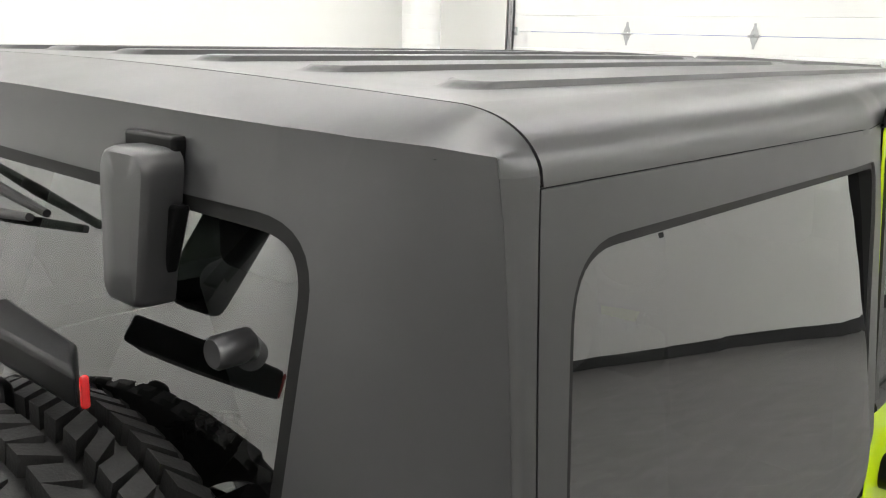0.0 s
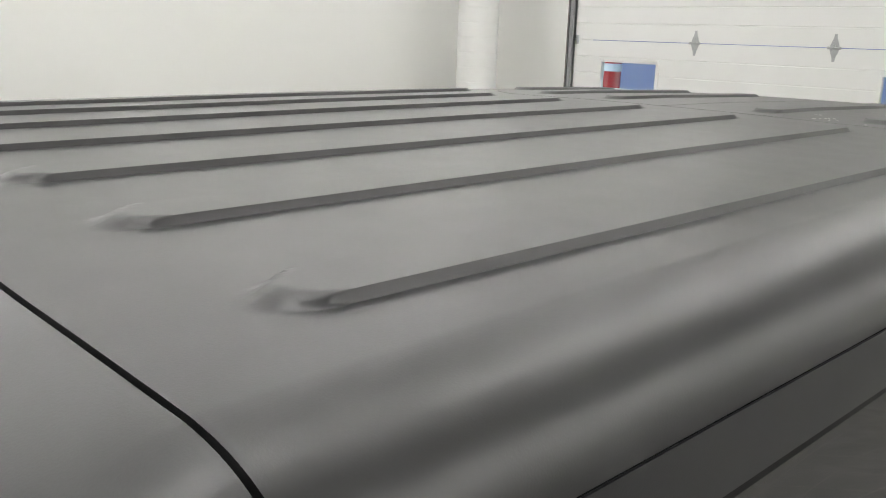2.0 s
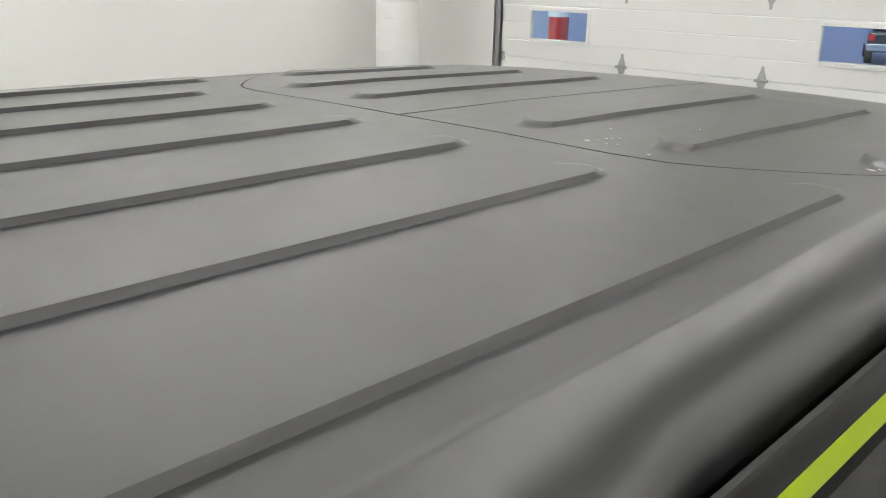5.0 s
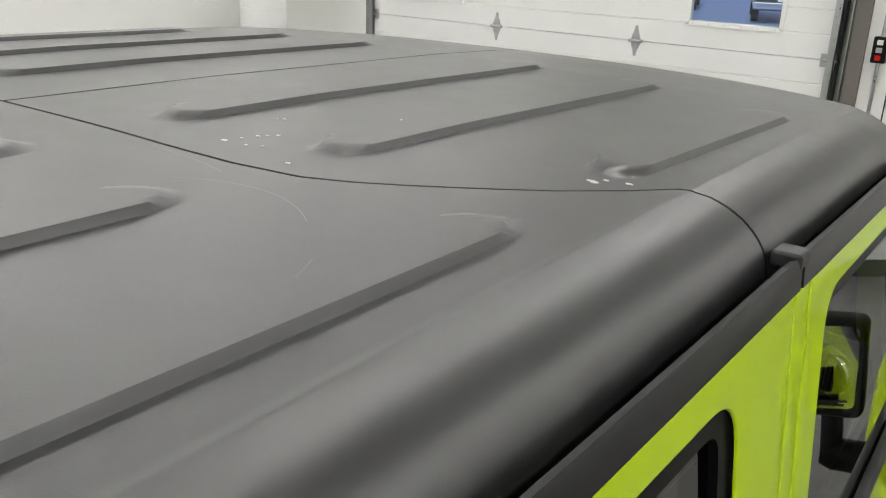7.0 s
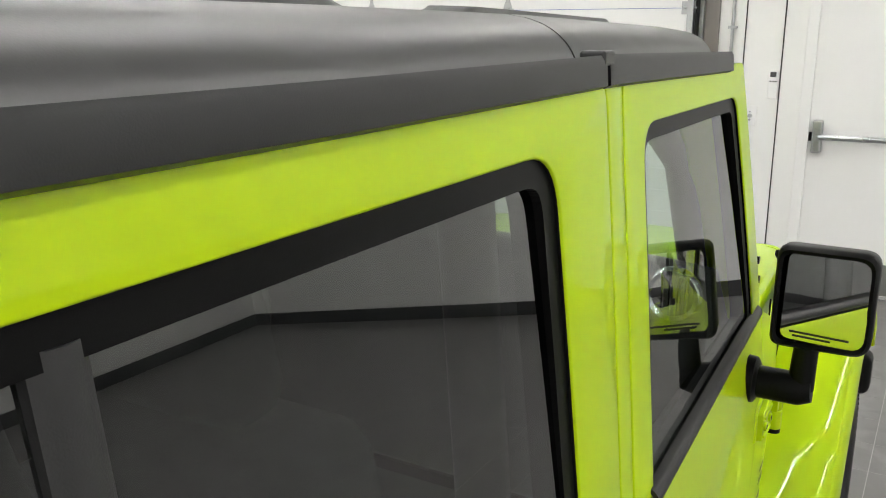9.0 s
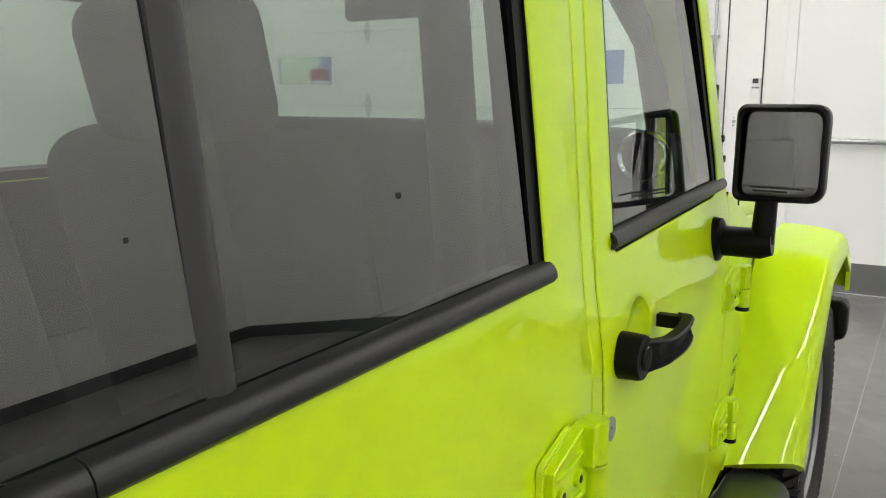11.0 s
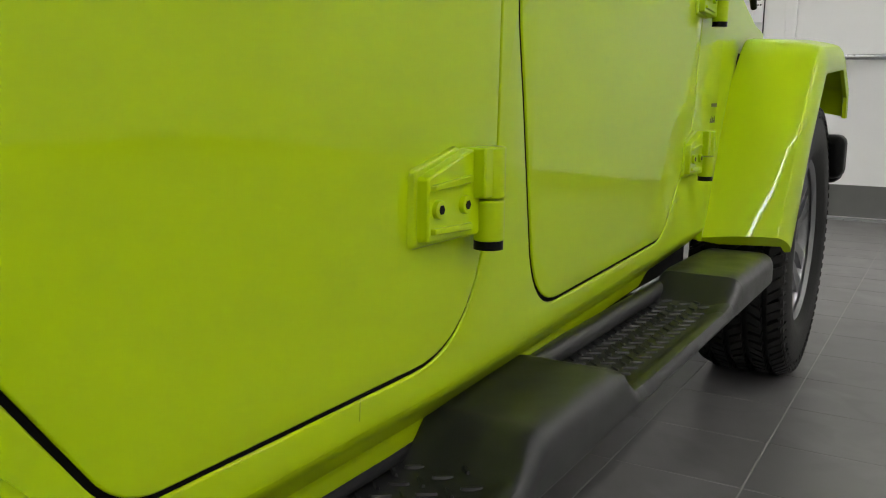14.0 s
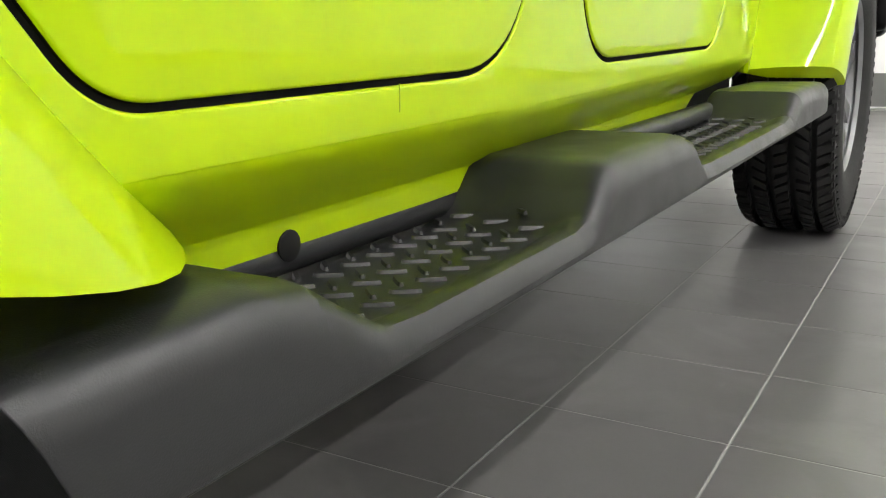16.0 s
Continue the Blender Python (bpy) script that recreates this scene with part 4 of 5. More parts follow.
def tyre_mesh(r, w, axis="x", tread=False):
    hw = w / 2
    prof = [(r * 0.58, -hw * 0.80), (r * 0.66, -hw * 0.96), (r * 0.80, -hw), (r * 0.90, -hw * 0.93), (r * 0.938, -hw * 0.84), (r * 0.945, 0), (r * 0.938, hw * 0.84), (r * 0.90, hw * 0.93), (r * 0.80, hw), (r * 0.66, hw * 0.96), (r * 0.58, hw * 0.80)]
    if not tread:
        return lathe(prof, 72, axis)
    bm = bmesh.new()
    # tread blocks in five rows
    rnd = random.Random(4)
    n = 78
    for row, (c, ww) in enumerate(((-0.80, 0.30), (-0.40, 0.26), (0.0, 0.26), (0.40, 0.26), (0.80, 0.30))):
        for k in range(n):
            a0 = 2 * math.pi * (k + 0.5 * (row % 2) + rnd.uniform(-0.07, 0.07)) / n
            da = 2 * math.pi / n * rnd.uniform(0.33, 0.41)
            sk = rnd.uniform(0.35, 1.1) * da * (1 if row % 2 else -1)
            vs = []
            for lift in (0.0, 1.0):
                for cc, dd in ((-1, -1), (1, -1), (1, 1), (-1, 1)):
                    h = hw * (c + cc * ww / 2 * (0.96 if lift else 1))
                    edge = abs(h) / hw
                    rr = r * (0.925 + (0.075 if lift else 0)) - 0.022 * max(0, edge - 0.72) / 0.28
                    a = a0 + dd * da * (0.93 if lift else 1) + cc * sk
                    p = (h, rr * math.cos(a), rr * math.sin(a))
                    vs.append(bm.verts.new(p if axis == "x" else (p[1], p[0], p[2])))
            for f in ((4, 5, 6, 7), (0, 1, 5, 4), (1, 2, 6, 5), (2, 3, 7, 6), (3, 0, 4, 7)):
                bm.faces.new([vs[i] for i in f])
    # shoulder lugs
    for sgn in (-1, 1):
        for k in range(n):
            a0 = 2 * math.pi * (k + 0.5 * (sgn > 0)) / n
            da = 2 * math.pi / n * 0.28
            vs = []
            for rr, h in ((r * 0.975, hw * 0.90), (r * 0.90, hw * 0.985), (r * 0.90, hw * 0.93), (r * 0.96, hw * 0.85)):
                for dd in (-1, 1):
                    p = (sgn * h, rr * math.cos(a0 + dd * da), rr * math.sin(a0 + dd * da))
                    vs.append(bm.verts.new(p if axis == "x" else (p[1], p[0], p[2])))
            for i in range(3):
                bm.faces.new((vs[2 * i], vs[2 * i + 1], vs[2 * i + 3], vs[2 * i + 2]))
    bmesh.ops.recalc_face_normals(bm, faces=bm.faces)
    return bm


def rim_mesh(r, w, axis="x"):
    """Five-spoke alloy rim, face at +axis."""
    hw = w / 2
    prof = [(r * 0.60, -hw * 0.75), (r * 0.56, -hw * 0.70), (r * 0.53, -hw * 0.2), (r * 0.54, hw * 0.55), (r * 0.575, hw * 0.72), (r * 0.60, hw * 0.80), (r * 0.585, hw * 0.83), (r * 0.555, hw * 0.74)]
    bm = lathe(prof, 60, "x")
    for k in range(5):
        a = 2 * math.pi * k / 5 + 0.3
        m = Matrix.Rotation(a, 4, "X")
        for side_ in (-1, 1):
            vs = []
            for q, hwid, x in ((0.13, 0.055, 0.50), (0.30, 0.045, 0.62), (0.56, 0.075, 0.66)):
                for dx in (0.0, -0.16):
                    for wd in (-1, 1):
                        vs.append(bm.verts.new(m @ Vector((hw * (x + dx), r * (hwid * 0.9 * wd + side_ * (0.07 + 0.10 * (q - 0.13))), r * q))))
            for i in range(2):
                b = 4 * i
                for f in ((b, b + 1, b + 5, b + 4), (b + 2, b + 6, b + 7, b + 3), (b, b + 4, b + 6, b + 2), (b + 1, b + 3, b + 7, b + 5)):
                    bm.faces.new([vs[j] for j in f])
    tube(bm, [(hw * 0.2, 0, 0), (hw * 0.60, 0, 0), (hw * 0.64, 0, 0)], [r * 0.2, r * 0.19, r * 0.15], 24)
    for k in range(5):
        a = 2 * math.pi * k / 5
        tube(bm, [(hw * 0.5, r * 0.145 * math.cos(a), r * 0.145 * math.sin(a)), (hw * 0.66, r * 0.145 * math.cos(a), r * 0.145 * math.sin(a))], 0.011, 6)
    # back plate: dark brake disc
    bmesh.ops.recalc_face_normals(bm, faces=bm.faces)
    if axis == "y":
        bm.transform(Matrix.Rotation(radians(-90), 4, "Z"))
    return bm


def wheel(name, c, r, w, flip, axis="x", label=""):
    bm = tyre_mesh(r, w, axis)
    bm.transform(Matrix.Translation(c))
    t = cpart(name, bm, TYRE, car, label)
    bm = tyre_mesh(r, w, axis, True)
    bm.transform(Matrix.Translation(c))
    tagged(cpart("tread", bm, TYRE, t), "black rubber tread blocks", kind="stuff")
    bm = rim_mesh(r, w, axis)
    bm.transform(Matrix.Translation(c) @ (Matrix.Rotation(math.pi, 4, "Z") if flip else Matrix.Identity(4)))
    cpart("rim", bm, RIM, t, "dark grey alloy rim")
    bm = bmesh.new()
    d = Vector((0.03, 0, 0)) if axis == "x" else Vector((0, 0.03, 0))
    tube(bm, [Vector(c) - d, Vector(c) - d * 0.2], r * 0.42, 32)
    cpart("brake_disc", bm, DARK, t)
    return t


for s in (1, -1):
    wheel("front_wheel", (s * 0.803, 2.965, 0.400), 0.402, 0.262, s < 0, label="black all-terrain tyre on grey alloy wheel")
    wheel("rear_wheel", (s * 0.803, 0.0, 0.400), 0.402, 0.262, s < 0, label="black all-terrain tyre on grey alloy wheel")
wheel("spare_wheel", (0.425, -0.96, 1.112), 0.402, 0.235, True, "y", label="black all-terrain spare tyre on tailgate")

# ---- side steps ----
STEPH = [(0.30, 0.462), (0.600, 0.462), (0.640, 0.452), (0.672, 0.425), (0.700, 0.404), (0.74, 0.400), (0.978, 0.400), (1.004, 0.407), (1.028, 0.430), (1.046, 0.451), (1.065, 0.457), (1.30, 0.455), (1.325, 0.448), (1.345, 0.424), (1.37, 0.402), (1.41, 0.399),
         (1.90, 0.399), (1.95, 0.408), (1.995, 0.436), (2.02, 0.452), (2.06, 0.455), (2.44, 0.450)]


def step_mesh(s):
    bm = bmesh.new()
    ys = sorted(set([round(y, 4) for y, _ in STEPH if y > 0.466] + [round(y, 4) for y in frange(0.466, 2.44, 80)]))
    ring = []
    for y in ys:
        h = lerp_at(y, STEPH)
        low = min(1.0, max(0.0, (0.456 - h) / 0.056))   # 1 in the tread wells
        end = max(0.0, (y - 2.33) / 0.11)
        pull = 0.045 * end * end
        raised = [(0.910, -0.0006), (0.921, -0.003), (0.930, -0.009), (0.9355, -0.018), (0.938, -0.030)]
        sunk = [(0.904, 0.006), (0.914, 0.0095), (0.926, 0.0075), (0.935, 0.000), (0.938, -0.008)]
        prof = [(0.768, h - 0.012), (0.775, h - 0.003), (0.79, h), (0.84, h), (0.880, h), (0.897, h)]
        prof += [(xa, h + da + (db - da) * low) for (xa, da), (_, db) in zip(raised, sunk)]
        prof += [(0.938, 0.391), (0.934, 0.384), (0.925, 0.381), (0.80, 0.378), (0.770, 0.385)]
        # the rear end is cut at a slant
        cut = 0.45 * max(0.0, 1 - (y - 0.456) / 0.10)
        ring.append([bm.verts.new((s * (x - (pull if x > 0.85 else 0)), y + cut * (0.462 - z), z - 0.012 * end * end * (z > 0.4))) for x, z in prof])
    m = len(ring[0])
    for a, b in zip(ring, ring[1:]):
        for i in range(m):
            bm.faces.new((a[i], a[(i + 1) % m], b[(i + 1) % m], b[i]))
    bm.faces.new(ring[0])
    bm.faces.new(ring[-1][::-1])
    bmesh.ops.recalc_face_normals(bm, faces=bm.faces)
    return bm


def cleat_mesh():
    bm = bmesh.new()
    n = 10
    lo = [bm.verts.new((math.copysign(abs(math.cos(a)) ** 0.6, math.cos(a)) * 0.0122, math.copysign(abs(math.sin(a)) ** 0.7, math.sin(a)) * 0.0032, 0)) for a in (2 * math.pi * (k + 0.5) / n for k in range(n))]
    hi = [bm.verts.new((v.co.x * 0.92, v.co.y * 0.6, 0.0034)) for v in lo]
    for i in range(n):
        bm.faces.new((lo[i], lo[(i + 1) % n], hi[(i + 1) % n], hi[i]))
    bm.faces.new(hi)
    me = bpy.data.meshes.new("cleat")
    bm.normal_update()
    bm.to_mesh(me)
    bm.free()
    me.materials.append(STEP)
    return me


CLEAT = cleat_mesh()
for s in (1, -1):
    st = cpart("side_step", step_mesh(s), STEP, car, "black textured plastic side step")
    bevel(st, 0.005, 3, 50)
    # herringbone of short bars, leaning in turn from column to column
    for y0, y1 in ((0.712, 1.012), (1.392, 1.950)):
        for j in range(6):
            y = 0.791 + 0.0192 * j - 0.0335 * 12
            while y < y1:
                if y > y0:
                    c = new("cleat", CLEAT)
                    c.parent = st
                    turn = radians(33 if j % 2 == 0 else -44)
                    c.matrix_basis = Matrix.Translation(Vector((s * (0.882 - 0.0187 * j), y, lerp_at(y, STEPH) - 0.0006)) - CARO) @ Matrix.Rotation(turn * s, 4, "Z")
                y += 0.0335
    bm = bmesh.new()
    tube(bm, [(s * 0.773, 0.62, 0.420), (s * 0.773, 2.3, 0.414)], 0.018, 16)
    cpart("step_tube", bm, STEP, st, "dark grey tube behind the step")
    for y in (0.766, 1.483, 1.905):
        bm = bmesh.new()
        px = sx(y, 0.506) - 0.056
        if y > 1:
            px -= 0.03
        tube(bm, [(s * (px - 0.004), y + 0.012, 0.427), (s * (px + 0.003), y + 0.012, 0.427), (s * (px + 0.004), y + 0.012, 0.427)], [0.012, 0.0118, 0.009], 18)
        cpart("rocker_plug", bm, RUBBER, st, "round black rubber plug")
        bm = bmesh.new()
        box(bm, min(s * 0.70, s * 0.775), max(s * 0.70, s * 0.775), y - 0.015, y + 0.015, 0.35, 0.418)
        cpart("step_bracket", bm, RUBBER, st, "black step bracket")

# ---- mirrors ----
for s in (1, -1):
    bm = bmesh.new()
    o = rounded([(-0.085, -0.095), (0.085, -0.092), (0.087, 0.096), (-0.083, 0.096)], [0.022, 0.030, 0.030, 0.022], 6)
    rings = []
    for d, k in ((0.000, 0.86), (-0.004, 0.93), (0.002, 0.985), (0.014, 1.0), (0.045, 0.985), (0.070, 0.90), (0.082, 0.70), (0.086, 0.35)):
        rings.append([bm.verts.new((x * k, d, z * k)) for x, z in o])
    for a, b in zip(rings, rings[1:]):
        for i in range(len(o)):
            bm.faces.new((a[i], a[(i + 1) % len(o)], b[(i + 1) % len(o)], b[i]))
    bm.faces.new(rings[-1])
    bmesh.ops.recalc_face_normals(bm, faces=bm.faces)
    m = Matrix.Translation((s * 0.924, 1.888, 1.327)) @ Matrix.Rotation(radians(-2 * s), 4, "Z") @ Matrix.Diagonal((s, 1, 1, 1))
    bm.transform(m)
    mo = cpart("side_mirror", bm, TRIM, car, "black plastic door mirror")
    bm = bmesh.new()
    k = [bm.verts.new((x * 0.84 + 0.003, 0.008, z * 0.85)) for x, z in o]
    bm.faces.new(k)
    bm.transform(m)
    # the glass is turned towards the car and up a little
    q0 = Vector(m.translation)
    bm.transform(Matrix.Translation(q0) @ Matrix.Rotation(radians(-6 * s), 4, "Z") @ Matrix.Rotation(radians(-3), 4, "X") @ Matrix.Translation(-q0))
    glass_ = cpart("mirror_glass", face_to(bm, (0, -1, 0)), MIRROR, mo, "rectangular mirror glass")
    for zz, w0, w1 in ((-0.064, -0.052, 0.050), (-0.071, -0.046, 0.020)):
        bm = boxes((w0, w1, 0.0068, 0.0074, zz - 0.0018, zz + 0.0018))
        bm.transform(m)
        bm.transform(Matrix.Translation(q0) @ Matrix.Rotation(radians(-6 * s), 4, "Z") @ Matrix.Rotation(radians(-3), 4, "X") @ Matrix.Translation(-q0))
        cpart("warning_line", bm, GREYTRIM, mo, "tiny printed warning line", smooth=False)
    bm = bmesh.new()
    b0 = side(1.915, 1.150, 0.0, 1)
    tube(bm, [(s * (b0.x - 0.004), 1.915, 1.150), (s * (b0.x + 0.012), 1.915, 1.150), (s * (b0.x + 0.018), 1.915, 1.150)], [0.046, 0.044, 0.034], 20)
    tube(bm, [(s * (b0.x + 0.010), 1.915, 1.148), (s * 0.898, 1.915, 1.148), (s * 0.920, 1.915, 1.150)], [0.031, 0.031, 0.024], 16)
    tube(bm, [(s * 0.900, 1.915, 1.150), (s * 0.904, 1.918, 1.25)], [0.024, 0.021], 16)
    cpart("mirror_arm", bm, TRIM, mo, "black mirror arm")

# ---- tailgate things ----
bm = boxes((-0.78, 0.78, -0.84, -0.79, 0.55, 1.20))
bevel(cpart("tailgate", bm, LIME, car, "lime green tailgate"), 0.02)
TAIL = Vector((0.015, 0.020, 0.012))


def rear_part(name, bm, material, parent, label=""):
    bmesh.ops.translate(bm, vec=TAIL, verts=bm.verts)
    return cpart(name, bm, material, parent, label)


for hx in (0.455, -0.455):
    bm = bmesh.new()
    o = rounded([(-0.054, -0.086), (0.010, -0.086), (0.038, 0.066), (-0.047, 0.066)], [0.014, 0.014, 0.020, 0.026], 5)
    rings = []
    for d, k in ((0.026, 1.0), (0.004, 1.0), (-0.006, 0.985), (-0.012, 0.95), (-0.015, 0.88), (-0.016, 0.4)):
        rings.append([bm.verts.new((x * k, d, z * (1 - (1 - k) * 0.7))) for x, z in o])
    for a, b in zip(rings, rings[1:]):
        for i in range(len(o)):
            bm.faces.new((a[i], a[(i + 1) % len(o)], b[(i + 1) % len(o)], b[i]))
    bm.faces.new(rings[-1])
    bmesh.ops.recalc_face_normals(bm, faces=bm.faces)
    bm.transform(Matrix.Translation((hx, -0.854, 1.669)))
    rear_part("glass_hinge", bm, TOP, cap, "grey rear glass hinge cover")
    bm = boxes((hx - 0.058, hx + 0.028, -0.835, -0.815, 1.706, 1.745))
    bevel(rear_part("hinge_base", bm, TRIM, cap, "black hinge base plate"), 0.004)
    bm = bmesh.new()
    for v in box(bm, hx + 0.022, hx + 0.042, -0.842, -0.826, 1.606, 1.684):
        if v.co.z < 1.65:
            v.co.x -= 0.030
    bevel(rear_part("hinge_arm", bm, TRIM, cap, "black hinge arm"), 0.004)
    bm = bmesh.new()
    tube(bm, [(hx + 0.080, -0.795, 1.553), (hx + 0.080, -0.832, 1.553), (hx + 0.080, -0.836, 1.553)], [0.0165, 0.0165, 0.0135], 24)
    rear_part("glass_knob", bm, TOP, cap, "round grey glass fixing knob")
bm = bmesh.new()
tube(bm, [(-0.20, -0.852, 1.598), (0.05, -0.856, 1.618), (0.215, -0.852, 1.632)], [0.008, 0.007, 0.005], 10)
wp = rear_part("rear_wiper", bm, GREYTRIM, cap, "dark grey rear wiper")
bm = bmesh.new()
tube(bm, [(-0.14, -0.846, 1.684), (0.07, -0.848, 1.660), (0.245, -0.846, 1.640)], [0.005, 0.008, 0.005], 8)
rear_part("wiper_blade", bm, RUBBER, cap, "black wiper blade")
bm = bmesh.new()
for v in box(bm, 0.30, 0.543, -0.966, -0.915, 1.538, 1.572):
    if v.co.x > 0.5 and v.co.y > -0.95:
        v.co.x, v.co.y = 0.472, -0.93
bl = rear_part("brake_light", bm, TRIM, car, "black high brake light housing with red lens")
bevel(bl, 0.006)
bm = boxes((0.540, 0.547, -0.964, -0.956, 1.541, 1.570))
bevel(rear_part("red_lens", bm, RED, bl, "red plastic lens"), 0.004)
bm = boxes((0.34, 0.38, -0.972, -0.945, 1.30, 1.515))
bevel(rear_part("light_bracket", bm, TRIM, bl), 0.02)

# ---- cabin ----
bm = boxes((-0.72, 0.72, -0.70, 2.15, 0.50, 0.58))
cpart("cabin_floor", bm, CABIN, car)


def padded(parts_, rad=0.03, material=None, name="seat", parent=None, label=""):
    bm = bmesh.new()
    for m, sx_, sy_, sz_ in parts_:
        vs = box(bm, -sx_ / 2, sx_ / 2, -sy_ / 2, sy_ / 2, -sz_ / 2, sz_ / 2)
        for v in vs:
            v.co = m @ v.co
    return bevel(cpart(name, bm, material or FABRIC, parent, label), rad, 5)


for hx in (0.37, -0.37):
    lean = Matrix.Rotation(radians(14), 4, "X")
    seat = padded([(Matrix.Translation((hx, 1.27, 0.80)), 0.50, 0.50, 0.16)], 0.05, name="front_seat", label="dark grey cloth front seat")
    padded([(Matrix.Translation((hx, 0.985, 1.10)) @ lean, 0.48, 0.13, 0.62)], 0.055, name="backrest", parent=seat)
    padded([(Matrix.Translation((hx, 0.90, 1.475)) @ lean, 0.27, 0.10, 0.19)], 0.045, name="headrest", parent=seat)
rs = padded([(Matrix.Translation((0, 0.28, 0.80)), 1.25, 0.48, 0.18)], 0.05, name="rear_bench", label="dark grey cloth rear bench seat")
padded([(Matrix.Translation((0, 0.02, 1.07)) @ Matrix.Rotation(radians(16), 4, "X"), 1.22, 0.13, 0.50)], 0.05, name="bench_backrest", parent=rs)
for hx in (0.36, -0.36):
    padded([(Matrix.Translation((hx, -0.07, 1.40)), 0.26, 0.09, 0.16)], 0.04, name="bench_headrest", parent=rs)

# dashboard
bm = bmesh.new()
prof = [(2.14, 1.19), (2.05, 1.25), (1.93, 1.375), (1.885, 1.385), (1.862, 1.36), (1.850, 1.27), (1.835, 1.18), (1.80, 1.05), (1.86, 0.80), (2.10, 0.72)]
ring = [[bm.verts.new((x, y, z - 0.02 * (abs(x) / 0.72) ** 4)) for y, z in prof] for x in frange(-0.735, 0.735, 14)]
for a, b in zip(ring, ring[1:]):
    for i in range(len(prof)):
        bm.faces.new((a[i], a[(i + 1) % len(prof)], b[(i + 1) % len(prof)], b[i]))
bm.faces.new(ring[0])
bm.faces.new(ring[-1][::-1])
bmesh.ops.recalc_face_normals(bm, faces=bm.faces)
dash = bevel(cpart("dashboard", bm, CABIN, car, "dark grey dashboard"), 0.012, 3, 30)
for vx in (0.675, -0.675):
    bm = lathe([(0.040, 0.0), (0.040, -0.016), (0.048, -0.020), (0.053, -0.012), (0.053, 0.0)], 36, "y")
    bm.transform(Matrix.Translation((vx, 1.842, 1.318)))
    v = cpart("vent_ring", bm, CHROME, dash, "silver ring round air vent")
    bm = bmesh.new()
    for k in (-0.022, -0.008, 0.008, 0.022):
        box(bm, vx + k - 0.0015, vx + k + 0.0015, 1.832, 1.842, 1.318 - 0.032, 1.318 + 0.032)
    cpart("vent_vane", bm, TRIM, dash)
bm = lathe([(0.185 + 0.014 * math.cos(a), 0.014 * math.sin(a)) for a in frange(0, 2 * math.pi, 10)], 40, "y")
box(bm, -0.18, 0.18, -0.008, 0.008, -0.02, 0.02)
bm.transform(Matrix.Translation((-0.37, 1.66, 1.13)) @ Matrix.Rotation(radians(-22), 4, "X"))
cpart("steering_wheel", bm, CABIN, car, "dark steering wheel")
bm = boxes((-0.125, 0.125, -0.015, 0.02, -0.034, 0.034))
bm.transform(Matrix.Translation((0.115, 1.76, 1.635)) @ Matrix.Rotation(radians(-10), 4, "Z"))
bevel(cpart("rear_view_mirror", bm, CABIN, car, "black interior rear view mirror"), 0.015, 4)
bm = bmesh.new()
tube(bm, [(0.115, 1.775, 1.66), (0.10, 1.93, 1.70)], 0.010, 8)
cpart("mirror_stem", bm, CABIN, car)
# sun visors and roll cage
for hx in (0.37, -0.37):
    bm = boxes((hx - 0.2, hx + 0.2, 1.70, 1.86, 1.690, 1.705))
    bevel(cpart("sun_visor", bm, CABIN, car), 0.006)
bm = bmesh.new()
for s in (1, -1):
    tube(bm, [(s * 0.62, -0.60, 1.10), (s * 0.62, -0.42, 1.62), (s * 0.62, -0.25, 1.685), (s * 0.62, 1.0, 1.69), (s * 0.62, 1.75, 1.68), (s * 0.64, 1.95, 1.55), (s * 0.66, 2.12, 1.18)], 0.030, 10)
    tube(bm, [(s * 0.66, 1.115, 0.60), (s * 0.655, 1.115, 1.2), (s * 0.62, 1.115, 1.66)], 0.034, 10)
tube(bm, [(-0.62, 1.12, 1.69), (0.62, 1.12, 1.69)], 0.034, 10)
tube(bm, [(-0.62, -0.25, 1.685), (0.62, -0.25, 1.685)], 0.030, 10)
cpart("roll_cage", bm, CABIN, car, "padded black roll cage")

# ---- garage door ----
gd = empty("garage_door", (GD0 + GD1) / 2, 6.75, 0)
tagged(gd, "white ribbed sectional garage door with two windows, closed", "garage door")
GO = Vector(((GD0 + GD1) / 2, 6.75, 0))


def gpart(name, bm, material, parent=None, label="", smooth=False):
    for v in bm.verts:
        v.co -= GO
    return part(name, bm, material, parent or gd, label, smooth)


SEC = [0.0, 0.635, 1.300, 1.965, 2.63, 3.18]
WINS = [(-4.475, -3.76), (-1.692, -0.968)]
WZ0, WZ1 = 1.453, 1.783
for k, (a, b) in enumerate(zip(SEC, SEC[1:])):
    z0, z1 = a + 0.0025, b - 0.0025
    hs = [rounded([(x0 + 0.03, WZ0 + 0.03), (x1 - 0.03, WZ0 + 0.03), (x1 - 0.03, WZ1 - 0.03), (x0 + 0.03, WZ1 - 0.03)], 0.02, 4) for x0, x1 in WINS] if k == 2 else []
    # fine pressed lines across the section
    lines = [z0 + (z1 - z0) * i / 4 for i in (1, 2, 3)] if b - a > 0.4 else []
    cuts = sorted([q for l in lines for q in (l - 0.006, l - 0.002, l + 0.002, l + 0.006)])
    bm = sheet([(GD0 - 0.03, z0), (GD1 + 0.03, z0), (GD1 + 0.03, z1), (GD0 - 0.03, z1)], hs, lambda x, z: Vector((x, 6.75 + (0.004 if any(abs(z - l) < 0.003 for l in lines) else 0.0), z)), (), cuts)
    p = gpart("door_section", face_to(bm, (0, -1, 0)), DOORW, label="white ribbed steel door section")
    solid(p, 0.045)
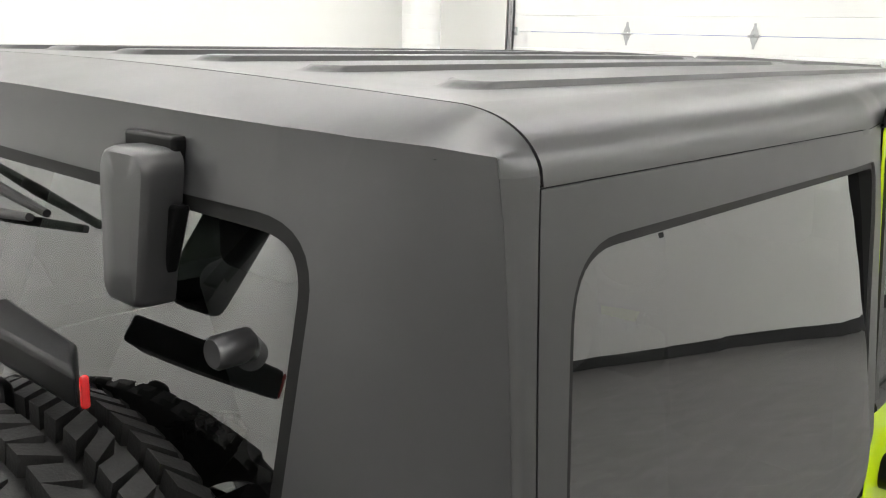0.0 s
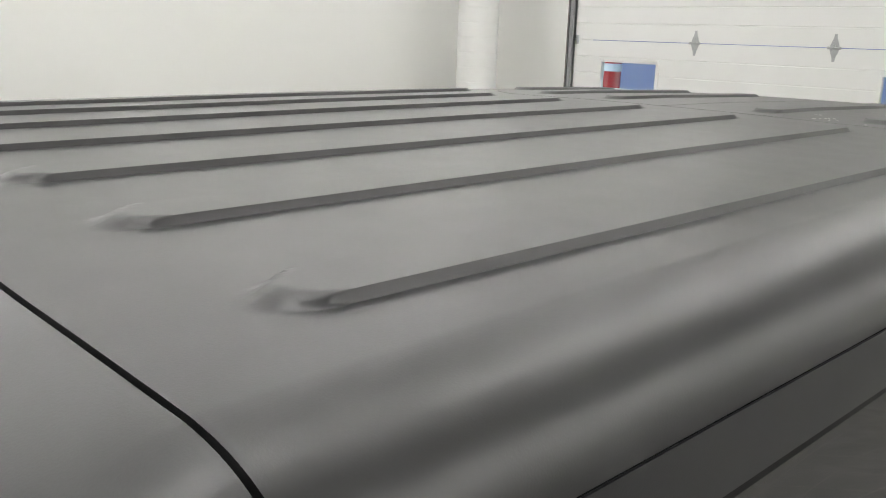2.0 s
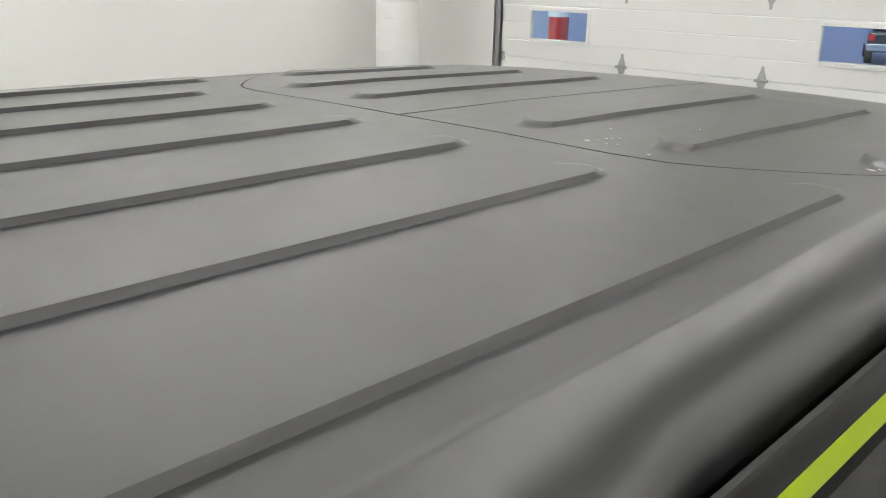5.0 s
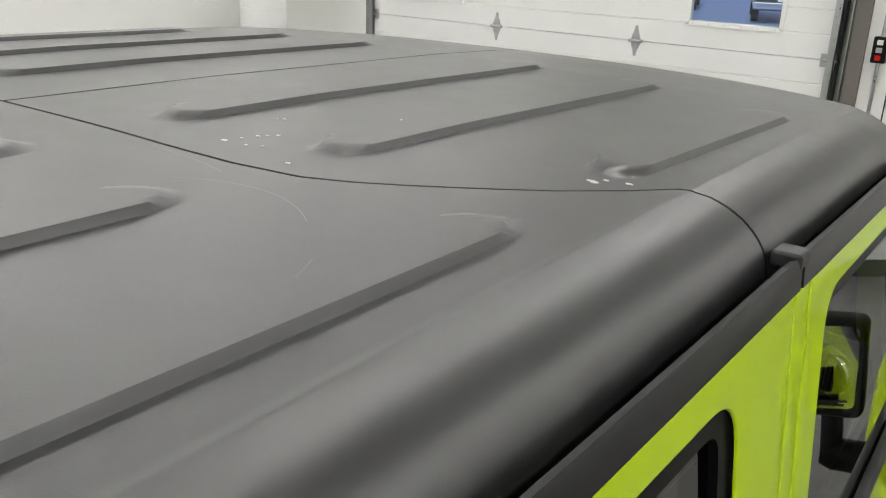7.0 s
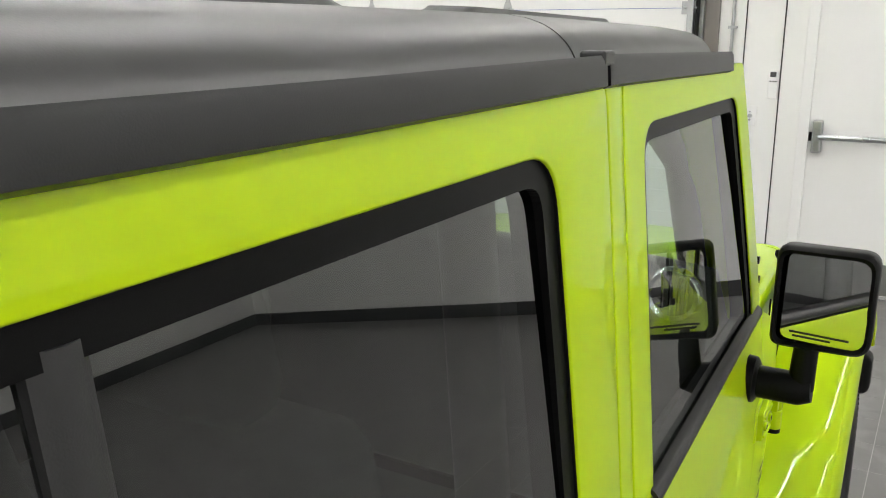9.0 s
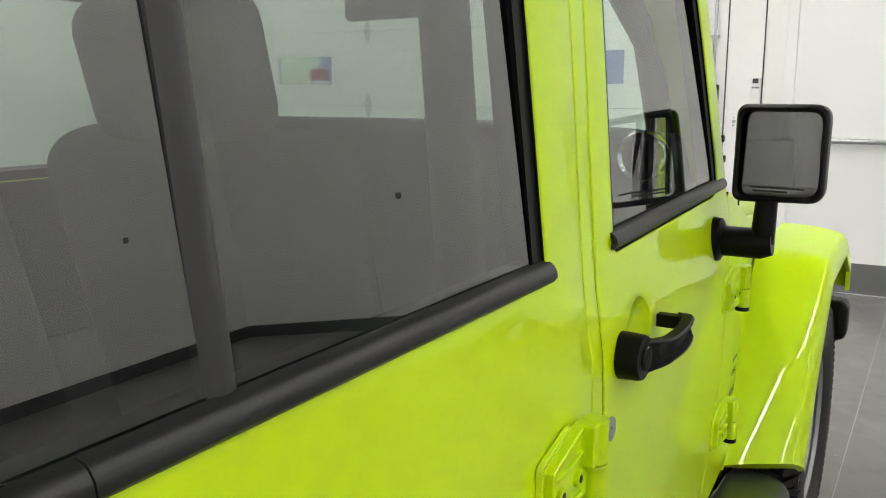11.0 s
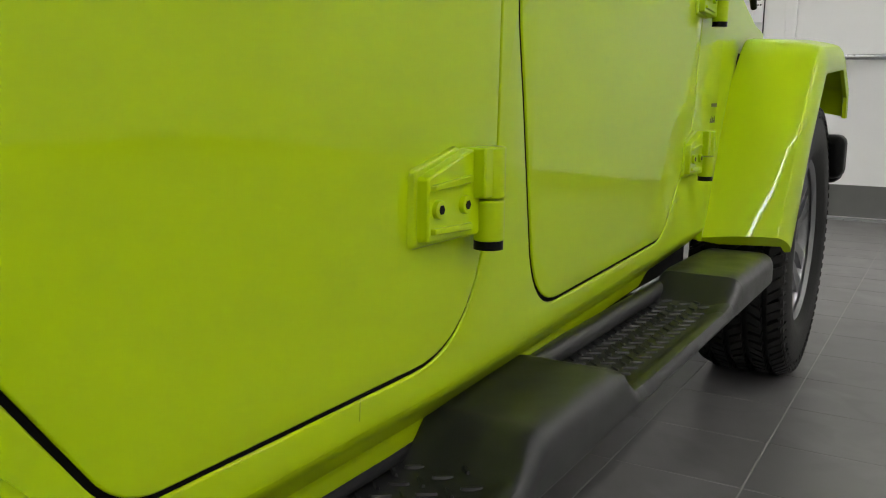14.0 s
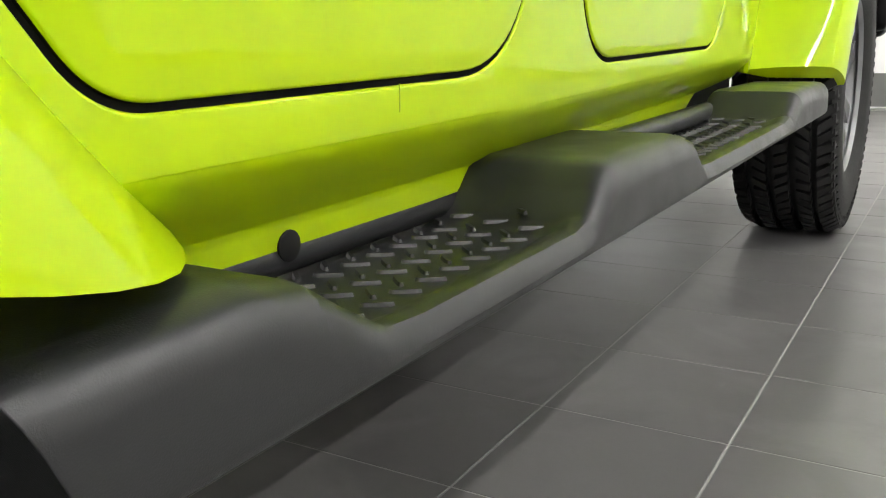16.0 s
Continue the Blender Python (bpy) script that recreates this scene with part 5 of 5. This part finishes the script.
for x0, x1 in WINS:
    o = rounded([(x0, WZ0), (x1, WZ0), (x1, WZ1), (x0, WZ1)], 0.025, 5)
    i_ = inset(o, 0.034)
    bm = ring_strip(o, i_, lambda x, z: Vector((x, 6.738, z)))
    p = gpart("window_frame", face_to(bm, (0, -1, 0)), DOORW, label="white plastic window frame")
    solid(p, 0.05)
    bevel(p, 0.004)
    bm = bmesh.new()
    for q in frange(x0 + 0.06, x1 - 0.06, 5):
        for z in (WZ0 + 0.018, WZ1 - 0.018):
            tube(bm, [(q, 6.736, z), (q, 6.7385, z)], 0.004, 8)
    gpart("frame_screw", bm, STEEL, p)
    bm = sheet(inset(o, 0.028), [], lambda x, z: Vector((x, 6.765, z)))
    g = gpart("window_pane", face_to(bm, (0, -1, 0)), CLEAR, p, "clear window pane")
    g.visible_shadow = False


def door_hinge(x, z):
    bm = bmesh.new()
    for sg in (1, -1):
        o = [(-0.042, 0.004 * sg), (0.042, 0.004 * sg), (0.030, 0.045 * sg), (0.016, 0.075 * sg), (0.010, 0.115 * sg), (-0.010, 0.115 * sg), (-0.016, 0.075 * sg), (-0.030, 0.045 * sg)]
        a = [bm.verts.new((x + u, 6.749, z + v)) for u, v in o]
        b = [bm.verts.new((x + u, 6.745, z + v)) for u, v in o]
        for i in range(8):
            bm.faces.new((a[i], a[(i + 1) % 8], b[(i + 1) % 8], b[i]))
        bm.faces.new(b)
        tube(bm, [(x, 6.746, z + 0.09 * sg), (x, 6.74, z + 0.09 * sg)], 0.007, 6)
        tube(bm, [(x + 0.02, 6.746, z + 0.03 * sg), (x + 0.02, 6.74, z + 0.03 * sg)], 0.006, 6)
        tube(bm, [(x - 0.02, 6.746, z + 0.03 * sg), (x - 0.02, 6.74, z + 0.03 * sg)], 0.006, 6)
    tube(bm, [(x - 0.055, 6.738, z), (x + 0.055, 6.738, z)], 0.012, 10)
    bmesh.ops.recalc_face_normals(bm, faces=bm.faces)
    return gpart("door_hinge", bm, STEEL, label="galvanised door hinge")


for z in SEC[1:4]:
    for x in (-3.392, -2.081):
        door_hinge(x, z)
for x, sg in ((GD0 - 0.03, -1), (GD1 + 0.03, 1)):
    bm = bmesh.new()
    # angled steel track with a lip
    for u0, u1, y0, y1 in ((0.0, 0.045, 6.755, 6.759), (0.040, 0.044, 6.7, 6.755), (0.0, 0.044, 6.696, 6.7), (0.0, 0.004, 6.7, 6.715), (0.044, 0.105, 6.805, 6.809), (0.10, 0.104, 6.75, 6.805)):
        xs_ = sorted((x + sg * u0, x + sg * u1))
        box(bm, xs_[0], xs_[1], y0, y1, 0.0, 3.3)
    gpart("door_track", bm, STEEL, label="galvanised vertical door track")
    for z in SEC[1:5]:
        bm = boxes((min(x - sg * 0.05, x + sg * 0.05), max(x - sg * 0.05, x + sg * 0.05), 6.735, 6.748, z - 0.045, z + 0.045))
        tube(bm, [(x - sg * 0.03, 6.73, z), (x + sg * 0.06, 6.73, z)], 0.010, 10)
        gpart("roller_bracket", bm, STEEL, label="galvanised roller bracket")
    bm = boxes((min(x + sg * 0.052, x + sg * 0.064), max(x + sg * 0.052, x + sg * 0.064), 6.725, 6.80, 0, 3.3))
    gpart("jamb_seal", bm, RUBBER, label="black jamb seal")
# grey jamb channel beside the door
tagged(put("trim", boxes((GD1 + 0.138, GD1 + 0.238, 6.78, 6.82, 0, 3.3), (GD0 - 0.17, GD0 - 0.138, 6.78, 6.82, 0, 3.3)), mat("jamb_brown", (0.16, 0.145, 0.13), rough=0.5), smooth=False), "grey-brown steel door jamb", "door jamb", kind="structure")

# ---- exit door ----
door = empty("door_1", (ED0 + ED1) / 2, 6.82, 0)
tagged(door, "white steel exit door with push bar, closed", "door", kind="structure")
EO = Vector(((ED0 + ED1) / 2, 6.82, 0))


def epart(name, bm, material, label="", smooth=True, parent=None):
    for v in bm.verts:
        v.co -= EO
    return part(name, bm, material, parent or door, label, smooth)


bevel(epart("door_leaf", boxes((ED0 + 0.02, ED1 - 0.02, 6.81, 6.855, 0.012, EDH + 0.01)), DOORW, "white steel door leaf", False), 0.004)
bevel(epart("door_frame", boxes((ED0 - 0.045, ED0 + 0.028, 6.785, 6.88, 0, EDH), (ED1 - 0.028, ED1 + 0.045, 6.785, 6.88, 0, EDH), (ED0 - 0.045, ED1 + 0.045, 6.785, 6.88, EDH, EDH + 0.07)), DOORW, "white steel door frame", False), 0.004)
epart("kick_plate", boxes((ED0 + 0.05, ED1 - 0.05, 6.806, 6.8095, 0.020, 0.238)), KICK, "grey metal kick plate", False)
epart("threshold", boxes((ED0 + 0.03, ED1 - 0.03, 6.74, 6.87, 0.0, 0.012)), STEEL, "bright metal threshold", False)
bm = boxes((ED0 + 0.055, ED0 + 0.118, 6.74, 6.81, 0.985, 1.212))
bevel(epart("push_bar_head", bm, STEEL, "satin metal push bar head"), 0.012, 3)
bm = bmesh.new()
tube(bm, [(ED0 + 0.10, 6.75, 1.095), (ED1 - 0.12, 6.75, 1.095)], 0.019, 14)
epart("push_bar", bm, STEEL, "long satin metal push bar")
bevel(epart("push_bar_end", boxes((ED1 - 0.14, ED1 - 0.08, 6.74, 6.81, 1.045, 1.145)), STEEL), 0.012, 3)
bm = boxes((ED0 + 0.030, ED0 + 0.05, 6.78, 6.81, 1.065, 1.125))
epart("strike", bm, TRIM, "black latch strike", False)


def wall_thing(name, bm, material, label, category, at, smooth=True):
    for v in bm.verts:
        v.co -= Vector(at)
    ob = put(name, bm, material, smooth=smooth)
    ob.location = at
    return tagged(ob, label, category)


ww = ROOM_F
# remote holder with screen
t = wall_thing("remote_control", boxes((-0.067, 0.002, ww - 0.022, ww, 1.340, 1.532)), DOORW, "white wall-mounted remote control with small display", "remote control", (-0.033, ww, 1.436))
bevel(t, 0.006)
part("display", boxes((-0.022, 0.018, -0.0245, -0.0215, 0.055, 0.090)), BASE, t, "dark display", False)
part("key", boxes((-0.024, -0.012, -0.0245, -0.0215, 0.020, 0.030), (-0.004, 0.008, -0.0245, -0.0215, 0.020, 0.030), (0.014, 0.024, -0.0245, -0.0215, 0.020, 0.030)), GREYTRIM, t, "", False)
t = wall_thing("wall_switch", boxes((-0.219, -0.129, ww - 0.008, ww, 1.146, 1.286)), DOORW, "white wall plate with metal key switch", "light switch", (-0.174, ww, 1.216))
bevel(t, 0.003)
bm = bmesh.new()
tube(bm, [(0, -0.006, 0.0), (0, -0.022, 0.0)], [0.016, 0.013], 14)
tube(bm, [(0, -0.006, 0.028), (0, -0.014, 0.028)], 0.006, 8)
tube(bm, [(0, -0.006, -0.028), (0, -0.018, -0.028)], 0.009, 8)
part("key_switch", bm, STEEL, t, "metal key switch")
t = wall_thing("door_control", boxes((-0.383, -0.293, ww - 0.06, ww, 1.314, 1.484)), TRIM, "black three-button garage door control", "door control", (-0.338, ww, 1.399))
bevel(t, 0.008)
for dz, mt in ((0.05, DOORW), (0.0, STEEL), (-0.05, RED)):
    part("push_button", boxes((-0.018, 0.018, -0.068, -0.059, dz - 0.016, dz + 0.016)), mt, t, "", False)
bm = bmesh.new()
tube(bm, [(-0.338, ww - 0.018, 1.48), (-0.338, ww - 0.018, ROOM_H - 0.01)], 0.012, 10)
box(bm, -0.368, -0.308, ww - 0.034, ww, 1.82, 1.84)
tube(bm, [(-0.338, ww - 0.018, 0.3), (-0.338, ww - 0.018, 1.32)], 0.012, 10)
wall_thing("conduit", bm, STEEL, "grey metal conduit clipped to the wall", "conduit", (-0.338, ww, 0.3))
for cx in (-0.25, 0.009):
    bm = bmesh.new()
    tube(bm, [(cx, ww - 0.004, 0.2), (cx, ww - 0.004, ROOM_H - 0.01)], 0.0045, 8)
    wall_thing("cable", bm, GREYTRIM, "thin grey cable running up the wall", "cable", (cx, ww, 0.2))
# plates further along the walls
for n, (px, pz) in enumerate(((4.85, 1.22), (5.35, 0.42), (5.50, 0.42))):
    t = wall_thing("wall_plate", boxes((px - 0.045, px + 0.045, ww - 0.010, ww, pz - 0.06, pz + 0.06)), DOORW, "white electrical wall plate", "wall plate", (px, ww, pz))
    if n == 0:
        part("display", boxes((-0.03, 0.03, -0.0125, -0.0095, -0.01, 0.045)), BASE, t, "dark display", False)
t = wall_thing("wall_plate", boxes((ROOM_R - 0.010, ROOM_R, 5.43, 5.52, 1.16, 1.28)), DOORW, "white electrical wall plate", "wall plate", (ROOM_R, 5.475, 1.22))
part("display", boxes((-0.0125, -0.0095, -0.03, 0.03, -0.01, 0.045)), BASE, t, "dark display", False)

# white wrapped column in the corner
bm = lathe([(0.0, 0.0)] + [p for k in range(29) for p in ((0.210, 0.15 * k + 0.004), (0.210, 0.15 * k + 0.146), (0.2075, 0.15 * k + 0.148), (0.2075, 0.15 * k + 0.152))][:-2] + [(0.0, 4.30)], 40, "z")
col = put("column", bm, DOORW)
col.location = (-5.425, 5.9, 0)
tagged(col, "round white wrapped column with ring seams", "column", kind="structure")

# ---- outside, through the door windows ----
# the blue cast of daylight is mixed into the asphalt's colour
ASPH = mat("blue_cast_asphalt", (0.20, 0.23, 0.36), rough=0.35, vary=0.25, vscale=0.6, bump=0.3, bscale=60)
gnd = put("ground", boxes((-80, 60, 7.32, 120, -0.12, -0.06)), ASPH, smooth=False)
tagged(gnd, "wet asphalt yard outside, blue daylight cast in its colour", "ground", kind="structure")


def parked(x, y, turn, paint, label):
    e = empty("parked_car", x, y, -0.06)
    bm = boxes((-0.9, 0.9, -2.2, 2.2, 0.35, 0.95))
    bevel(part("body", bm, paint, e, smooth=True), 0.12, 3)
    bm = boxes((-0.78, 0.78, -1.5, 1.0, 0.9, 1.45))
    bevel(part("cabin", bm, TRIM, e), 0.2, 3)
    bm = boxes((-0.9, 0.9, -2.32, -2.15, 0.40, 0.60))
    bevel(part("bumper", bm, CHROME, e, "bright bumper"), 0.03)
    part("number_plate", boxes((-0.24, 0.24, -2.34, -2.322, 0.63, 0.76)), DOORW, e, "", False)
    for sx_ in (-0.8, 0.8):
        part("tail_light", boxes((sx_ - 0.08, sx_ + 0.08, -2.23, -2.19, 0.68, 0.86)), RED, e, "", False)
        for sy_ in (-1.4, 1.4):
            bm = lathe([(0.0, -0.1), (0.33, -0.1), (0.34, 0.0), (0.33, 0.1), (0.0, 0.1)], 24, "x")
            bm.transform(Matrix.Translation((sx_, sy_, 0.34)))
            part("wheel", bm, TYRE, e)
    e.rotation_euler = (0, 0, radians(turn))
    return tagged(e, label, "car")


CARPAINT = mat("dark_car_paint", (0.02, 0.02, 0.025), rough=0.2, coat=1.0)
parked(-7.9, 29.0, 20, CARPAINT, "dark parked car in the yard")
parked(-12.4, 31.0, 20, CARPAINT, "dark parked car beside another in the yard")
bm = lathe([(0.0, 0.0), (0.17, 0.0), (0.17, 1.78), (0.15, 1.83), (0.08, 1.86), (0.0, 1.865)], 24, "z")
b_ = put("post", bm, RED)
b_.location = (-8.02, 12.0, -0.06)
tagged(b_, "red and white post standing in the yard", "post")
for z in (0.5, 1.0, 1.52):
    part("band", lathe([(0.170, z), (0.178, z), (0.178, z + 0.13), (0.170, z + 0.13)], 24, "z"), DOORW, b_, "white band")

bd = put("backdrop", boxes((-90, 70, 118, 118.5, -0.06, 45)), OUT, smooth=False)
tagged(bd, "plain blue evening distance outside", "backdrop", kind="structure")

# ---- trim inside the car ----
for s in (1, -1):
    o = [(-0.74, 0.60), (2.05, 0.60), (2.05, 1.20), (-0.74, 1.20)]
    cpart("inner_trim", side_sheet(o, [], -s, 0.0, (0.2, 1.1), lambda y, z, off, sg: side(y, z, -0.034, s)), CABIN, car, "dark inner side trim")
bm = boxes((-0.74, 0.74, -0.785, -0.775, 0.58, 1.22))
cpart("tailgate_trim", bm, CABIN, car, "dark inner tailgate trim")

# ---- small marks ----
CHIP = mat("bare_chip", (0.62, 0.62, 0.60), rough=0.6)
SCRATCH = mat("pale_scratch", (0.16, 0.16, 0.16), rough=0.5)
rnd = random.Random(11)
for cx, cy, r in ((0.311, 0.868, 0.0045), (0.627, 1.018, 0.006), (0.653, 1.036, 0.0045), (0.634, 1.030, 0.003), (0.318, 0.903, 0.003), (0.329, 0.920, 0.0028), (0.276, 0.977, 0.003), (0.270, 0.972, 0.002), (0.339, 0.871, 0.0028), (0.413, 0.856, 0.003), (0.380, 1.047, 0.002), (0.315, 0.886, 0.0022), (0.322, 0.912, 0.002), (0.352, 0.880, 0.002)):
    bm = bmesh.new()
    vs = []
    for k in range(9):
        a = 2 * math.pi * k / 9
        q = r * rnd.uniform(0.5, 1.2)
        x, y = cx + q * math.cos(a), cy + 0.7 * q * math.sin(a)
        vs.append(bm.verts.new((x, y, roof_z(x, y) + 0.0008)))
    bm.faces.new(vs)
    solid(cpart("paint_chip", face_to(bm, (0, 0, 1)), CHIP, car, "small pale paint chip"), 0.0006)
for x0, y0, x1, y1, bend in ((0.385, 0.757, 0.538, 0.759, 0.028), (0.593, 0.712, 0.619, 0.672, 0.006), (0.30, 0.805, 0.40, 0.795, 0.004)):
    bm = bmesh.new()
    row = []
    for k in range(17):
        u = k / 16
        x, y = x0 + (x1 - x0) * u, y0 + (y1 - y0) * u + bend * 4 * u * (1 - u)
        row.append([bm.verts.new((x, y + d, roof_z(x, y) + 0.0006)) for d in (-0.0005, 0.0005)])
    for a, b in zip(row, row[1:]):
        bm.faces.new((a[0], b[0], b[1], a[1]))
    cpart("scratch", face_to(bm, (0, 0, 1)), SCRATCH, car, "faint curved scratch")

# small dark badge lines on the body ahead of the front door
for z, y0, y1, hh in ((0.792, 2.262, 2.322, 0.004), (0.705, 2.262, 2.322, 0.007), (0.672, 2.270, 2.316, 0.004)):
    bm = sheet([(y0, z - hh), (y1, z - hh), (y1, z + hh), (y0, z + hh)], [], lambda y, q: side(y, q, 0.0012))
    solid(cpart("badge_line", face_to(bm, (1, 0, 0)), GREYTRIM, car, "small dark badge line", smooth=False), 0.0008)
for y in (2.272, 2.292, 2.312):
    bm = sheet([(y - 0.009, 0.752), (y + 0.009, 0.752), (y, 0.768)], [], lambda q, z: side(q, z, 0.0012))
    solid(cpart("badge_peak", face_to(bm, (1, 0, 0)), GREYTRIM, car, "small dark triangle", smooth=False), 0.0008)
# joint in the sill under the rear door
bm = sheet([(0.846, 0.518), (0.847, 0.518), (0.847, 0.5385), (0.846, 0.5385)], [], lambda y, z: side(y, z, 0.0006))
solid(cpart("sill_joint", face_to(bm, (1, 0, 0)), mat("joint_sealer", (0.34, 0.48, 0.0015), rough=0.5), car, "thin sealed sill joint", smooth=False), 0.0005)

# ---- floor tiles ----
TW, TL = 0.2865, 0.2865
X0, Y0 = 0.385, 1.190


def tile_mesh():
    bm = bmesh.new()
    h, b = TW / 2 - 0.0015, 0.0008
    lo = [bm.verts.new((u * h, v * h, -0.003)) for u, v in ((-1, -1), (1, -1), (1, 1), (-1, 1))]
    mi = [bm.verts.new((u * h, v * h, -b)) for u, v in ((-1, -1), (1, -1), (1, 1), (-1, 1))]
    hi = [bm.verts.new((u * (h - b), v * (h - b), 0)) for u, v in ((-1, -1), (1, -1), (1, 1), (-1, 1))]
    for a, c in ((lo, mi), (mi, hi)):
        for i in range(4):
            bm.faces.new((a[i], a[(i + 1) % 4], c[(i + 1) % 4], c[i]))
    bm.faces.new(hi)
    me = bpy.data.meshes.new("floor_tile")
    bm.normal_update()
    bm.to_mesh(me)
    bm.free()
    me.materials.append(TILE)
    return me


FT = tile_mesh()
rest = bmesh.new()
for i in range(-24, 24):
    for j in range(-31, 21):
        cx, cy = X0 + (i + 0.5) * TW, Y0 + (j + 0.5) * TL
        if not (ROOM_L - 0.1 < cx < ROOM_R + 0.1 and ROOM_B - 0.1 < cy < ROOM_F - 0.02):
            continue
        if 0.0 < cx < 2.75 and 0.4 < cy < 6.4 and not (cx > 2.2 and cy < 2.0):
            t = new("floor_tile", FT)
            t.parent = floor
            t.location = (cx, cy, 0)
        else:
            h = TW / 2 - 0.0015
            rest.faces.new([rest.verts.new((cx + u * h, cy + v * h, 0.0)) for u, v in ((-1, -1), (1, -1), (1, 1), (-1, 1))])
far = put("far_floor_tiles", rest, TILE, floor, smooth=False)
tagged(far, "grey floor tiles further away", kind="stuff")
